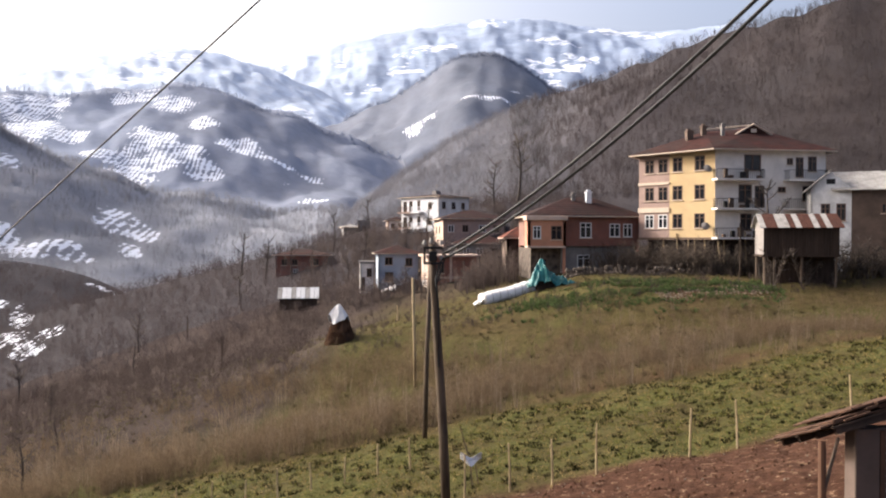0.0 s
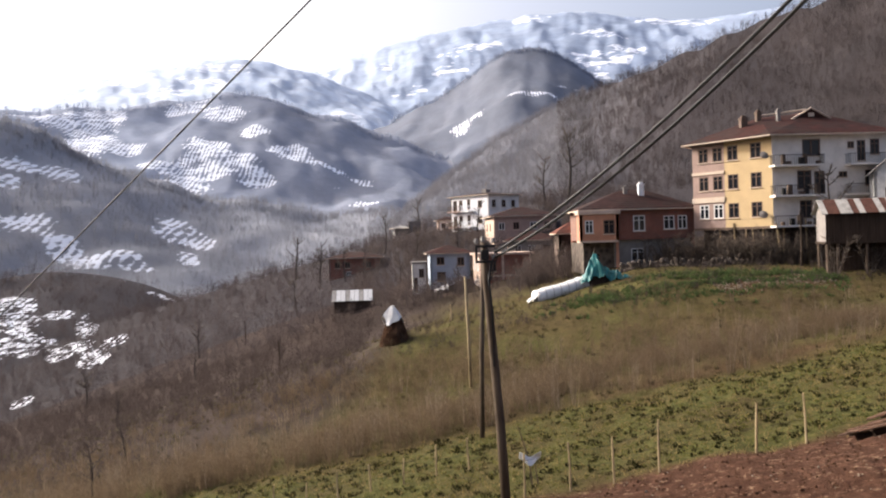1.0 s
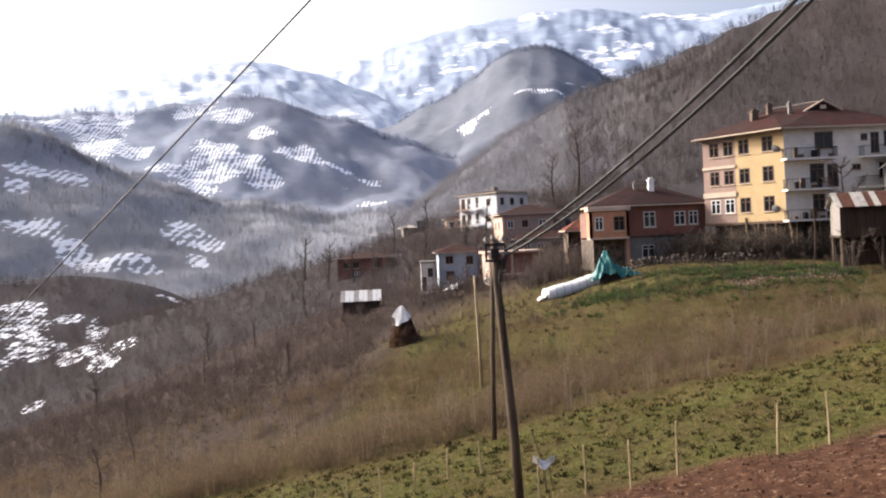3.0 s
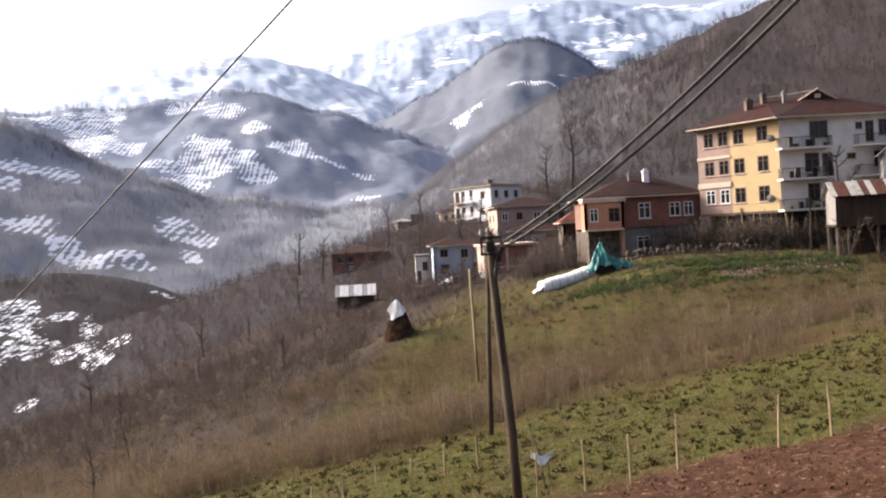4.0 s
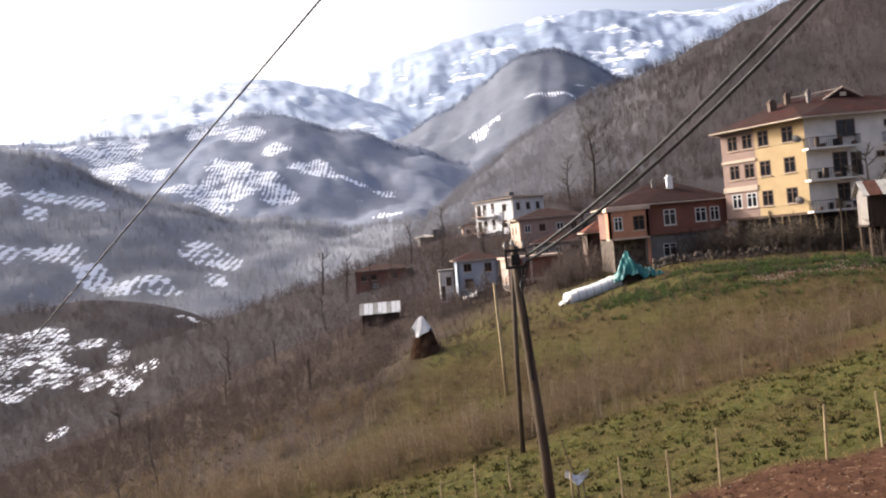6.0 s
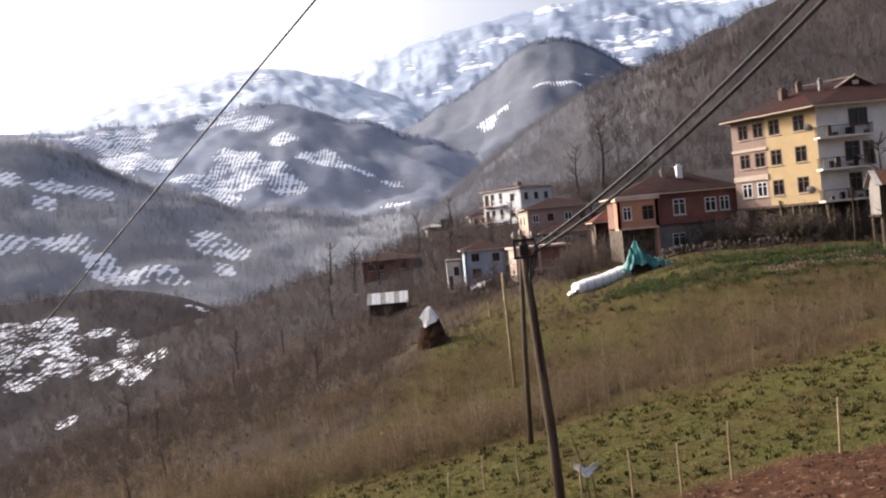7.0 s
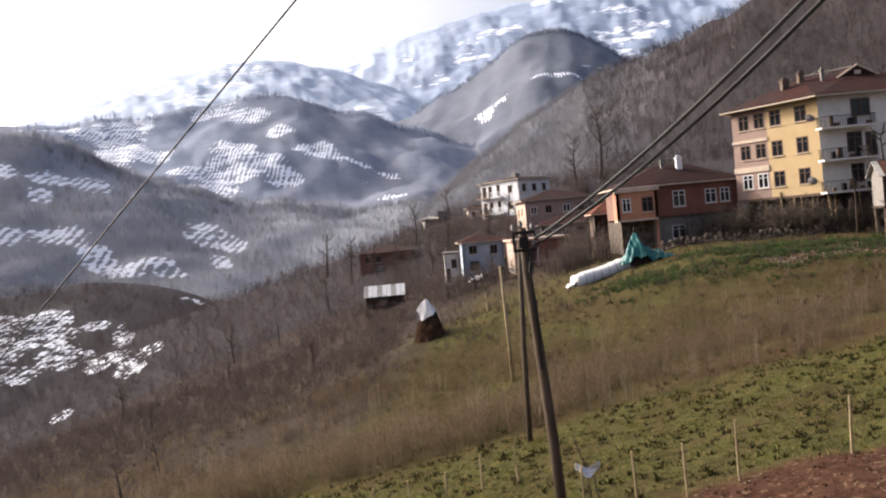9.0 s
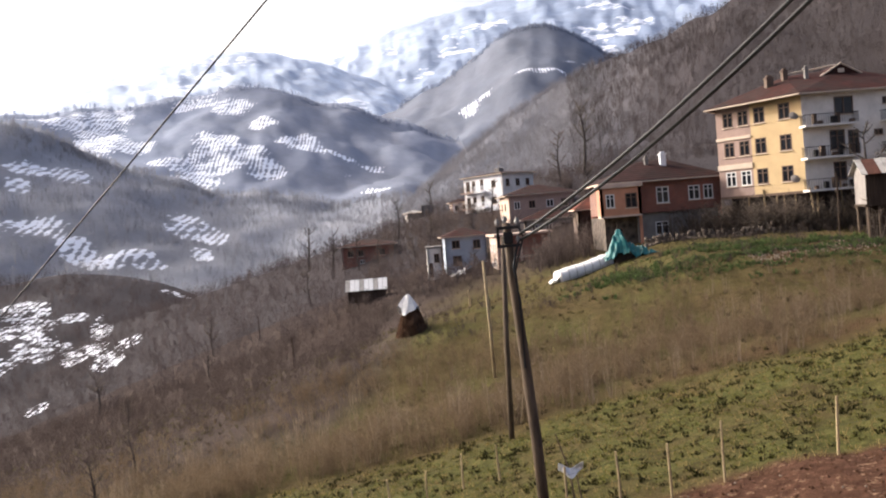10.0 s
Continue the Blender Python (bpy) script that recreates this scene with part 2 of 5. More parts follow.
BUMP_SNOW = [(-28.7, 202, 1.6, 10), (-28.7, 188, 1.8, 9), (-27.8, 174, 1.8, 8), (-25.4, 160, 1.6, 8), (-24.2, 180, 0.8, 12), (-23.9, 145, 1.1, 8), (-25.7, 192, 0.9, 4), (-22.6, 154, 1.0, 6), (-28.3, 131, 0.9, 3), (-31.2, 202, 1.6, 12), (-31.4, 184, 1.8, 11), (-30.6, 166, 1.4, 7)]


def snow_at(az, r):
    out = np.zeros_like(r)
    for b, d, wide, deep in SPUR_SNOW + RIDGE_SNOW + VALLEY_SNOW + BUMP_SNOW:
        out = np.maximum(out, np.exp(-(((az - b) / (1.15 * wide)) ** 2 + ((r - d) / (1.15 * deep)) ** 2) ** 1.6))
    return out


def build_ground():
    az = np.concatenate([np.arange(-180, -45, 3.0), np.arange(-45, 45, 0.2), np.arange(45, 180, 3.0)])
    rad = np.concatenate([[0.0], np.geomspace(2.5, 300, 300), np.geomspace(303, 3600, 130)])
    A, R = np.meshgrid(np.radians(az), rad)
    X, Y = R * np.sin(A), R * np.cos(A)
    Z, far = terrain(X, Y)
    n, m = len(rad), len(az)
    i = np.arange(n - 1)[:, None] * m
    j, k = np.arange(m)[None, :], (np.arange(m)[None, :] + 1) % m
    quads = np.stack([i + j, i + m + j, i + m + k, i + k], -1).reshape(-1, 4)
    me = bpy.data.meshes.new("ground")
    me.vertices.add(n * m)
    me.vertices.foreach_set("co", np.stack([X, Y, Z], -1).ravel())
    me.loops.add(len(quads) * 4)
    me.loops.foreach_set("vertex_index", quads[:, ::-1].ravel().astype(np.int32))
    me.polygons.add(len(quads))
    me.polygons.foreach_set("loop_start", np.arange(0, len(quads) * 4, 4, dtype=np.int32))
    me.polygons.foreach_set("use_smooth", np.ones(len(quads), bool))
    deg = np.degrees(A)
    snow = snow_at(deg, R)
    edge = 37.3 + 0.8 * wobble(X, Y, 9, 12)
    grass = smooth(1.5, -1.5, Y - edge)
    band = np.exp(-((Y - (66 + 1.2 * wobble(X, Y, 11, 13))) / 5.0) ** 2) * smooth(8, 17, X) * smooth(34, 28, X)
    band = np.maximum(band, 0.75 * np.exp(-((Y - 68) / 7) ** 2) * smooth(-22, -14, X) * smooth(8, 0, X))
    band = np.maximum(band, 0.7 * smooth(74, 77, Y) * smooth(84, 80, Y) * smooth(22, 27, X))
    band = np.maximum(band, 0.55 * smooth(72, 78, Y) * smooth(120, 105, Y) * (wobble(X, Y, 14, 19) > 0) * smooth(-16, -8, X))
    grass = np.maximum(grass, band)
    grass = np.maximum(grass, np.clip(0.4 + 0.6 * wobble(X, Y, 10, 17), 0, 0.9) * smooth(120, 70, Y) * smooth(-60, -15, X))
    line = 24.0 + 0.5 * wobble(X, Y, 6, 14)
    soil = smooth(0.5, -0.5, Y - line) * smooth(1.5, 3.5, X)
    soil = np.maximum(soil, 0.9 * np.exp(-((Y - 64.5 - 0.15 * (X - 28)) / 1.6) ** 2) * smooth(22, 25, X) * smooth(34, 31, X))
    soil = np.maximum(soil, 0.5 * np.exp(-((Y - 40.5) / 1.2) ** 2) * smooth(6, 9, X))
    heath = np.maximum(0.9 * smooth(-3, -11, X + 0.25 * (62 - Y) + 1.5 * wobble(X, Y, 12, 23)) * smooth(46, 62, Y), 0.7 * smooth(80, 100, Y))
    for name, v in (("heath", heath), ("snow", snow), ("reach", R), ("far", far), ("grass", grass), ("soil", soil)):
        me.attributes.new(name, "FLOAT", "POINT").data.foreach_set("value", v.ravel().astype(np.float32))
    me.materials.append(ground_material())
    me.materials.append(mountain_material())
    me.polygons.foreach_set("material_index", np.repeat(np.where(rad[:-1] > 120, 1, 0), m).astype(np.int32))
    me.update(calc_edges=True)
    me.validate()
    return tagged(new("ground", me), "grassy winter hillside field with brown soil and snowy hills beyond", "ground", kind="structure")


ground = build_ground()
# ---- building blocks ----
def part(name, bm, mat, parent, label="", smooth_faces=False):
    """Links a bmesh as one mesh object under a thing or a part."""
    me = bpy.data.meshes.new(name)
    bm.to_mesh(me)
    bm.free()
    if smooth_faces:
        me.polygons.foreach_set("use_smooth", [True] * len(me.polygons))
    me.materials.append(mat)
    ob = new(name, me)
    ob.parent = parent
    return tagged(ob, label)


def shared(name, me, parent, m=None):
    """One more part on mesh data that already stands."""
    ob = new(name, me)
    ob.parent = parent
    if m is not None:
        ob.matrix_basis = m
    return ob


def thing(name, label, category, at, rz=0.0, group="", kind=""):
    ob = new(name)
    ob.matrix_basis = pose(*at, 0, 0, rz)
    return tagged(ob, label, category, group, kind)


def brick_box(bm, lo, hi, m=None, bevel=0.0):
    """A box from corner lo to corner hi."""
    c = [(a + b) / 2 for a, b in zip(lo, hi)]
    s = [b - a for a, b in zip(lo, hi)]
    mat = Matrix.Translation(c) @ Matrix.Diagonal((*s, 1))
    if m is not None:
        mat = m @ mat
    made = bmesh.ops.create_cube(bm, size=1.0, matrix=mat)["verts"]
    if bevel:
        edges = list({e for v in made for e in v.link_edges})
        bmesh.ops.bevel(bm, geom=edges, offset=bevel, segments=1, affect="EDGES")


def tube(bm, pts, radii, sides=6):
    """A tapered tube through the points."""
    rings = []
    for i, p in enumerate(pts):
        a, b = Vector(pts[max(i - 1, 0)]), Vector(pts[min(i + 1, len(pts) - 1)])
        q = (b - a).normalized().to_track_quat("Z", "Y")
        r = radii[i] if isinstance(radii, (list, tuple)) else radii
        rings.append([bm.verts.new(Vector(p) + q @ Vector((r * math.cos(6.2832 * k / sides), r * math.sin(6.2832 * k / sides), 0))) for k in range(sides)])
    for a, b in zip(rings, rings[1:]):
        for k in range(sides):
            bm.faces.new((a[k], a[(k + 1) % sides], b[(k + 1) % sides], b[k]))
    bm.faces.new(list(reversed(rings[0])))
    bm.faces.new(rings[-1])


def cloud_mesh(name, base, tip, width, rng, mat):
    """A mesh of many thin pointed blades, from base to tip."""
    d = tip - base
    side = np.cross(d, rng.normal(size=d.shape))
    side /= np.linalg.norm(side, axis=1, keepdims=True) + 1e-9
    w = side * width[:, None]
    co = np.stack([base - w, base + w, tip], 1).reshape(-1, 3)
    n = len(base)
    me = bpy.data.meshes.new(name)
    me.vertices.add(3 * n)
    me.vertices.foreach_set("co", co.ravel())
    me.loops.add(3 * n)
    me.loops.foreach_set("vertex_index", np.arange(3 * n, dtype=np.int32))
    me.polygons.add(n)
    me.polygons.foreach_set("loop_start", np.arange(0, 3 * n, 3, dtype=np.int32))
    me.update(calc_edges=True)
    me.materials.append(mat)
    return me


# ---- wall, roof and wood finishes ----
def bricks_mat():
    n = Nodes("red_brick", 0.9)
    b = n.add("ShaderNodeTexBrick", Scale=4.0)
    b.inputs["Color1"].default_value, b.inputs["Color2"].default_value, b.inputs["Mortar"].default_value = col(138, 80, 64), col(116, 66, 54), col(130, 110, 100)
    m = n.where(1, 1, 1)
    sw = n.add("ShaderNodeMapping")
    sw.inputs["Rotation"].default_value = (radians(90), 0, 0)
    n.link(m, sw.inputs["Vector"])
    n.link(sw.outputs[0], b.inputs["Vector"])
    out = n.mix(n.noise(0.8, 5, 0.7, lo=0.35, hi=0.75), b.outputs["Color"], n.mix(0.6, b.outputs["Color"], (0.06, 0.04, 0.035, 1)))
    return n.done(out, n.noise(30, 3), 0.3, 0.02)


def tiles_mat(name, a, b):
    n = Nodes(name, 0.9, gloss=0.08)
    w = n.add("ShaderNodeTexWave", Scale=1.3, Distortion=0.6, Detail=2.0)
    w.bands_direction = "Z"
    n.link(n.where(1, 1, 1.0), w.inputs["Vector"])
    base = n.mix(n.noise(1.1, 6, 0.7, lo=0.3, hi=0.7), a, b)
    base = n.mix(n.noise(0.35, 4, 0.6, lo=0.42, hi=0.66), base, n.mix(0.6, base, (0.03, 0.028, 0.025, 1)))
    base = n.mix(n.math("MULTIPLY", w.outputs["Fac"], 0.35), base, (0.02, 0.012, 0.01, 1))
    return n.done(base, w.outputs["Fac"], 0.6, 0.05)


def stone_mat(name, a, b, scale=1.6):
    n = Nodes(name, 0.95)
    v = n.add("ShaderNodeTexVoronoi", Scale=scale)
    n.link(n.where(), v.inputs["Vector"])
    base = n.mix(n.ramp(v.outputs["Distance"], 0.1, 0.6), b, a)
    base = n.mix(n.noise(2.5, 6, 0.7, lo=0.35, hi=0.7), base, n.mix(0.55, base, (0.02, 0.018, 0.016, 1)))
    return n.done(base, v.outputs["Distance"], 0.8, 0.08)


def streaked(name, a, b, scale=3.0, rough=0.75, metal=0.0):
    """Boards or sheet with upright streaks."""
    n = Nodes(name, rough, metal, gloss=0.1)
    s = n.noise(scale, 6, 0.7, at=n.where(1, 1, 0.12), lo=0.3, hi=0.7)
    base = n.mix(s, a, b)
    base = n.mix(n.noise(1.2, 4, 0.6, lo=0.5, hi=0.8), base, n.mix(0.5, base, (0.03, 0.025, 0.02, 1)))
    return n.done(base, s, 0.4, 0.02)


def blade_mat(name, a, b, through_light=0.45):
    """Fine twigs and leaves, which pass on part of the light that falls on them."""
    n = Nodes(name, 0.9, gloss=0.03)
    tone = n.mix(n.island(), a, b)
    n.done(tone)
    thin = n.add("ShaderNodeBsdfTranslucent")
    n.link(tone, thin.inputs["Color"])
    both = n.add("ShaderNodeMixShader", Fac=through_light)
    n.link(n.b.outputs[0], both.inputs[1])
    n.link(thin.outputs[0], both.inputs[2])
    n.link(both.outputs[0], n.t.nodes["Material Output"].inputs["Surface"])
    return n.mat


M = {
    "pink": plain("dusty_pink_render", col(158, 134, 124), 0.9, scale=1.2, vary=0.15),
    "yellow": plain("yellow_render", col(192, 166, 126), 0.9, scale=0.8, vary=0.1),
    "white": plain("white_render", col(216, 210, 204), 0.9, scale=0.9, vary=0.18),
    "bright": plain("bright_white_render", col(226, 226, 230), 0.9, scale=0.9, vary=0.1),
    "grey": plain("grey_cement_render", col(128, 122, 118), 0.95, scale=0.9, vary=0.3),
    "blue": plain("pale_blue_render", col(158, 168, 182), 0.9, scale=0.9, vary=0.15),
    "orange": plain("pale_orange_render", col(184, 130, 104), 0.9, scale=1.0, vary=0.18),
    "peach": plain("peach_render", col(192, 168, 152), 0.9, scale=0.8, vary=0.18),
    "old": plain("flaking_whitewash", col(228, 226, 223), 0.95, scale=0.7, vary=0.4),
    "brown": plain("weathered_brown_render", col(98, 82, 72), 0.95, scale=0.8, vary=0.35),
    "trim": plain("pale_trim_paint", col(196, 178, 160), 0.8, scale=1.5, vary=0.12),
    "frame_dark": plain("brown_frame_paint", col(98, 76, 62), 0.6, scale=5, vary=0.2),
    "frame_white": plain("white_frame_paint", col(214, 212, 210), 0.5, scale=5, vary=0.1),
    "glass": plain("dark_window_glass", col(28, 30, 36), 0.12, scale=0.7, vary=0.5),
    "brick": bricks_mat(),
    "tile": tiles_mat("old_red_roof_tiles", col(38, 24, 22), col(76, 42, 37)),
    "tile_dark": tiles_mat("dark_red_roof_tiles", col(40, 27, 26), col(66, 43, 40)),
    "tile_orange": tiles_mat("orange_roof_tiles", col(104, 58, 47), col(132, 80, 65)),
    "stone": stone_mat("rubble_stone", col(98, 86, 76), col(52, 44, 40)),
    "dark_stone": stone_mat("dark_masonry", col(62, 50, 46), col(34, 28, 26)),
    "wood": streaked("weathered_grey_wood", col(70, 58, 50), col(110, 96, 84)),
    "dark_wood": streaked("dark_brown_wood", col(40, 32, 28), col(66, 54, 46)),
    "pole_wood": streaked("treated_pole_wood", col(66, 55, 46), col(102, 88, 75), 8.0),
    "pale_wood": streaked("pale_dry_wood", col(140, 120, 92), col(180, 160, 126), 8.0),
    "rust": streaked("rusty_roof_sheet", col(62, 40, 34), col(90, 60, 50), 2.0, 0.8, 0.0),
    "tin": streaked("dull_zinc_sheet", col(140, 135, 130), col(172, 167, 160), 2.0, 0.6, 0.1),
    "iron": plain("dark_iron", col(44, 42, 42), 0.5, 0.6, scale=8, vary=0.3),
    "cable": plain("black_cable_sheath", col(22, 22, 25), 0.7, scale=8, vary=0.2),
    "ceramic": plain("grey_glazed_ceramic", col(120, 116, 112), 0.3, scale=9, vary=0.2),
    "plastic_white": plain("white_plastic_sheet", col(222, 220, 218), 0.45, scale=2.5, vary=0.14),
    "teal": plain("teal_tarpaulin", col(24, 104, 104), 0.45, scale=1.6, vary=0.45),
    "hay": blade_mat("dry_brown_hay", col(68, 50, 40), col(98, 75, 60)),
    "concrete": plain("rough_concrete", col(92, 78, 70), 0.95, scale=1.4, vary=0.25),
    "bark": plain("grey_bark", col(64, 56, 52), 0.95, scale=3, vary=0.3),
    "twig": blade_mat("bare_twigs", col(74, 66, 60), col(104, 94, 86)),
    "brush": blade_mat("brown_hazel_brush", col(84, 70, 56), col(115, 99, 80)),
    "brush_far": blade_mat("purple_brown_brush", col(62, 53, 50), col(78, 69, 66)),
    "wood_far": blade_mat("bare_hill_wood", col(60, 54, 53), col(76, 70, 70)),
    # bare wood with the valley haze painted into its colour
    "wood_haze": blade_mat("hazed_valley_wood", col(116, 116, 122), col(138, 139, 146)),
    "leaf": blade_mat("green_weed_leaves", col(56, 60, 27), col(114, 110, 60)),
    "clod": blade_mat("brown_soil_clods", col(62, 43, 32), col(92, 68, 52)),
    "dead_grass": blade_mat("dead_winter_grass", col(68, 63, 40), col(100, 92, 62)),
    "leaf_dark": blade_mat("dark_green_leaves", col(22, 22, 11), col(48, 45, 23)),
    "leaf_green": blade_mat("fresh_green_leaves", col(44, 58, 34), col(92, 106, 66)),
    # two more hazed woods: grey for the near flank, blue-grey for the crests
    "wood_mid": blade_mat("hazed_hill_wood", col(98, 96, 100), col(118, 116, 121)),
    "wood_haze_ridge": blade_mat("hazed_ridge_wood", col(124, 131, 148), col(142, 149, 166)),
    "straw": blade_mat("dry_grass_stalks", col(104, 90, 56), col(150, 132, 92)),
    "rubble": stone_mat("pale_stones", col(142, 127, 110), col(104, 91, 78), 4.0),
    "cloth": plain("pale_rag_cloth", col(212, 206, 200), 0.9, scale=6, vary=0.15),
}


# ---- houses ----
WINDOWS = {}


def grid_slab(bm, xs, zs, solid, y0, y1):
    """One connected slab on a grid of lines, with the cells that are not solid left open."""
    vs = {}

    def v(i, j):
        if (i, j) not in vs:
            vs[i, j] = bm.verts.new((xs[i], y0, zs[j]))
        return vs[i, j]

    faces = [bm.faces.new((v(i, j), v(i + 1, j), v(i + 1, j + 1), v(i, j + 1))) for i in range(len(xs) - 1) for j in range(len(zs) - 1)
             if solid((xs[i] + xs[i + 1]) / 2, (zs[j] + zs[j + 1]) / 2)]
    back = bmesh.ops.extrude_face_region(bm, geom=faces, use_keep_orig=True)["geom"]
    bmesh.ops.translate(bm, vec=(0, y1 - y0, 0), verts=[g for g in back if isinstance(g, bmesh.types.BMVert)])
    bmesh.ops.recalc_face_normals(bm, faces=bm.faces)


def window_meshes(w, h, kind):
    """Frame, pane and sill of one window size, made once."""
    key = (round(w, 2), round(h, 2), kind)
    if key not in WINDOWS:
        t, tr = 0.1, h * 0.68
        made = []
        bars = h > 1.2 and w < 1.6
        bm = bmesh.new()
        grid_slab(bm, [0, t, w / 2 - 0.05, w / 2 + 0.05, w - t, w], [0, t, tr, tr + 0.07, h - t, h],
                  lambda x, z: x < t or x > w - t or z < t or z > h - t or abs(x - w / 2) < 0.05 or (bars and tr < z < tr + 0.07), -0.04, 0.09)
        made.append((bm, "window", M["frame_" + kind]))
        bm = bmesh.new()
        brick_box(bm, (t, 0.03, t), (w - t, 0.05, h - t))
        made.append((bm, "pane", M["glass"]))
        bm = bmesh.new()
        brick_box(bm, (-0.08, -0.14, -0.09), (w + 0.08, 0.09, -0.002), bevel=0.01)
        made.append((bm, "sill", M["trim"]))
        out = []
        for bm, name, mat in made:
            me = bpy.data.meshes.new(name)
            bm.to_mesh(me)
            bm.free()
            me.materials.append(mat)
            out.append(me)
        WINDOWS[key] = out
    return WINDOWS[key]


def wall_with_holes(bm, length, z0, z1, holes, thick=0.3):
    """A wall along x from 0, outside at y = 0, its openings cut right through."""
    xs = sorted({0.0, length, *[v for h in holes for v in (h[0], h[0] + h[2])]})
    zs = sorted({z0, z1, *[v for h in holes for v in (h[1], h[1] + h[3])]})
    grid_slab(bm, xs, zs, lambda x, z: not any(h[0] < x < h[0] + h[2] and h[1] < z < h[1] + h[3] for h in holes), 0.0, thick)


def side(parent, p0, p1, z0, z1, mat, holes=(), name="wall", label=""):
    """One outer wall of a house with its windows; holes are (along, sill, wide, high, kind)."""
    d = Vector((p1[0] - p0[0], p1[1] - p0[1], 0))
    m = Matrix.Translation((p0[0], p0[1], 0)) @ Matrix.Rotation(math.atan2(d.y, d.x), 4, "Z")
    bm = bmesh.new()
    wall_with_holes(bm, d.length, z0, z1, [h for h in holes])
    ob = part(name, bm, M[mat], parent, label)
    ob.matrix_basis = m
    for x, z, w, h, kind in holes:
        if kind == "open":
            continue
        fr, pa, si = window_meshes(w, h, kind)
        win = shared("window", fr, parent, m @ Matrix.Translation((x, 0.02, z)))
        shared("pane", pa, win)
        shared("sill", si, win)
    return m


def hip_roof(parent, poly, z, ridge_pts, mat, over=0.6, name="roof", fascia="trim"):
    """Eaves round the plan, rising to a ridge of one or two points."""
    c = Vector((sum(p[0] for p in poly) / len(poly), sum(p[1] for p in poly) / len(poly)))
    eave = []
    for p in poly:
        v = Vector(p) - c
        eave.append(Vector(p) + v.normalized() * over * 1.3)
    bm = bmesh.new()
    low = [bm.verts.new((p.x, p.y, z)) for p in eave]
    top = [bm.verts.new((p.x, p.y, z + 0.06)) for p in eave]
    rid = [bm.verts.new(p) for p in ridge_pts]
    near = [min(range(len(rid)), key=lambda k, q=p: (Vector(ridge_pts[k]).xy - q).length) for p in eave]
    n = len(eave)
    bm.faces.new(list(reversed(low)))
    for i in range(n):
        j = (i + 1) % n
        bm.faces.new((low[i], low[j], top[j], top[i]))
        a, b = rid[near[i]], rid[near[j]]
        bm.faces.new((top[i], top[j], a) if a is b else (top[i], top[j], b, a))
    roof = part(name, bm, M[mat], parent)
    bm = bmesh.new()
    for i in range(n):
        a, b = eave[i], eave[(i + 1) % n]
        d = (b - a).normalized()
        m = Matrix.Translation((a.x, a.y, 0)) @ Matrix.Rotation(math.atan2(d.y, d.x), 4, "Z")
        brick_box(bm, (0, -0.05, z - 0.11), ((b - a).length, 0.03, z + 0.02), m)
    part("fascia", bm, M[fascia], roof)
    return roof


def chimney(roof, x, y, z, h=1.2, w=0.55, mat="brick"):
    bm = bmesh.new()
    brick_box(bm, (x - w / 2, y - w / 2, z - 1), (x + w / 2, y + w / 2, z + h))
    brick_box(bm, (x - w / 2 - 0.08, y - w / 2 - 0.08, z + h), (x + w / 2 + 0.08, y + w / 2 + 0.08, z + h + 0.12))
    brick_box(bm, (x - w / 3, y - w / 3, z + h + 0.12), (x + w / 3, y + w / 3, z + h + 0.35))
    return part("chimney", bm, M[mat], roof)


def balcony(parent, x0, x1, z, m, out=1.3, slab="white", rail="iron"):
    bm = bmesh.new()
    brick_box(bm, (x0, -out, z - 0.2), (x1, -0.005, z))
    b = part("balcony", bm, M[slab], parent)
    b.matrix_basis = m
    bm = bmesh.new()
    k = max(3, int((x1 - x0) / 0.22))
    for i in range(k + 1):
        x = x0 + 0.05 + (x1 - x0 - 0.1) * i / k
        brick_box(bm, (x - 0.015, -out + 0.03, z + 0.002), (x + 0.015, -out + 0.06, z + 0.92))
    for xe in (x0 + 0.03, x1 - 0.06):
        for i in range(5):
            y = -out + 0.2 + (out - 0.3) * i / 5
            brick_box(bm, (xe, y, z + 0.002), (xe + 0.03, y + 0.03, z + 0.92))
        brick_box(bm, (xe, -out + 0.07, z + 0.92), (xe + 0.03, -0.05, z + 0.97))
    brick_box(bm, (x0, -out + 0.02, z + 0.922), (x1, -out + 0.07, z + 0.98))
    part("railing", bm, M[rail], b)
    return b


def flue(parent, x, y, z):
    """A satellite dish on a short arm."""
    bm = bmesh.new()
    m = Matrix.Translation((x, y, z)) @ Matrix.Rotation(radians(60), 4, "X")
    bmesh.ops.create_cone(bm, segments=14, radius1=0.45, radius2=0.12, depth=0.16, cap_ends=True, matrix=m)
    tube(bm, [(x, y, z), (x, y + 0.55, z - 0.2)], 0.03, 5)
    return part("satellite_dish", bm, M["grey"], parent)


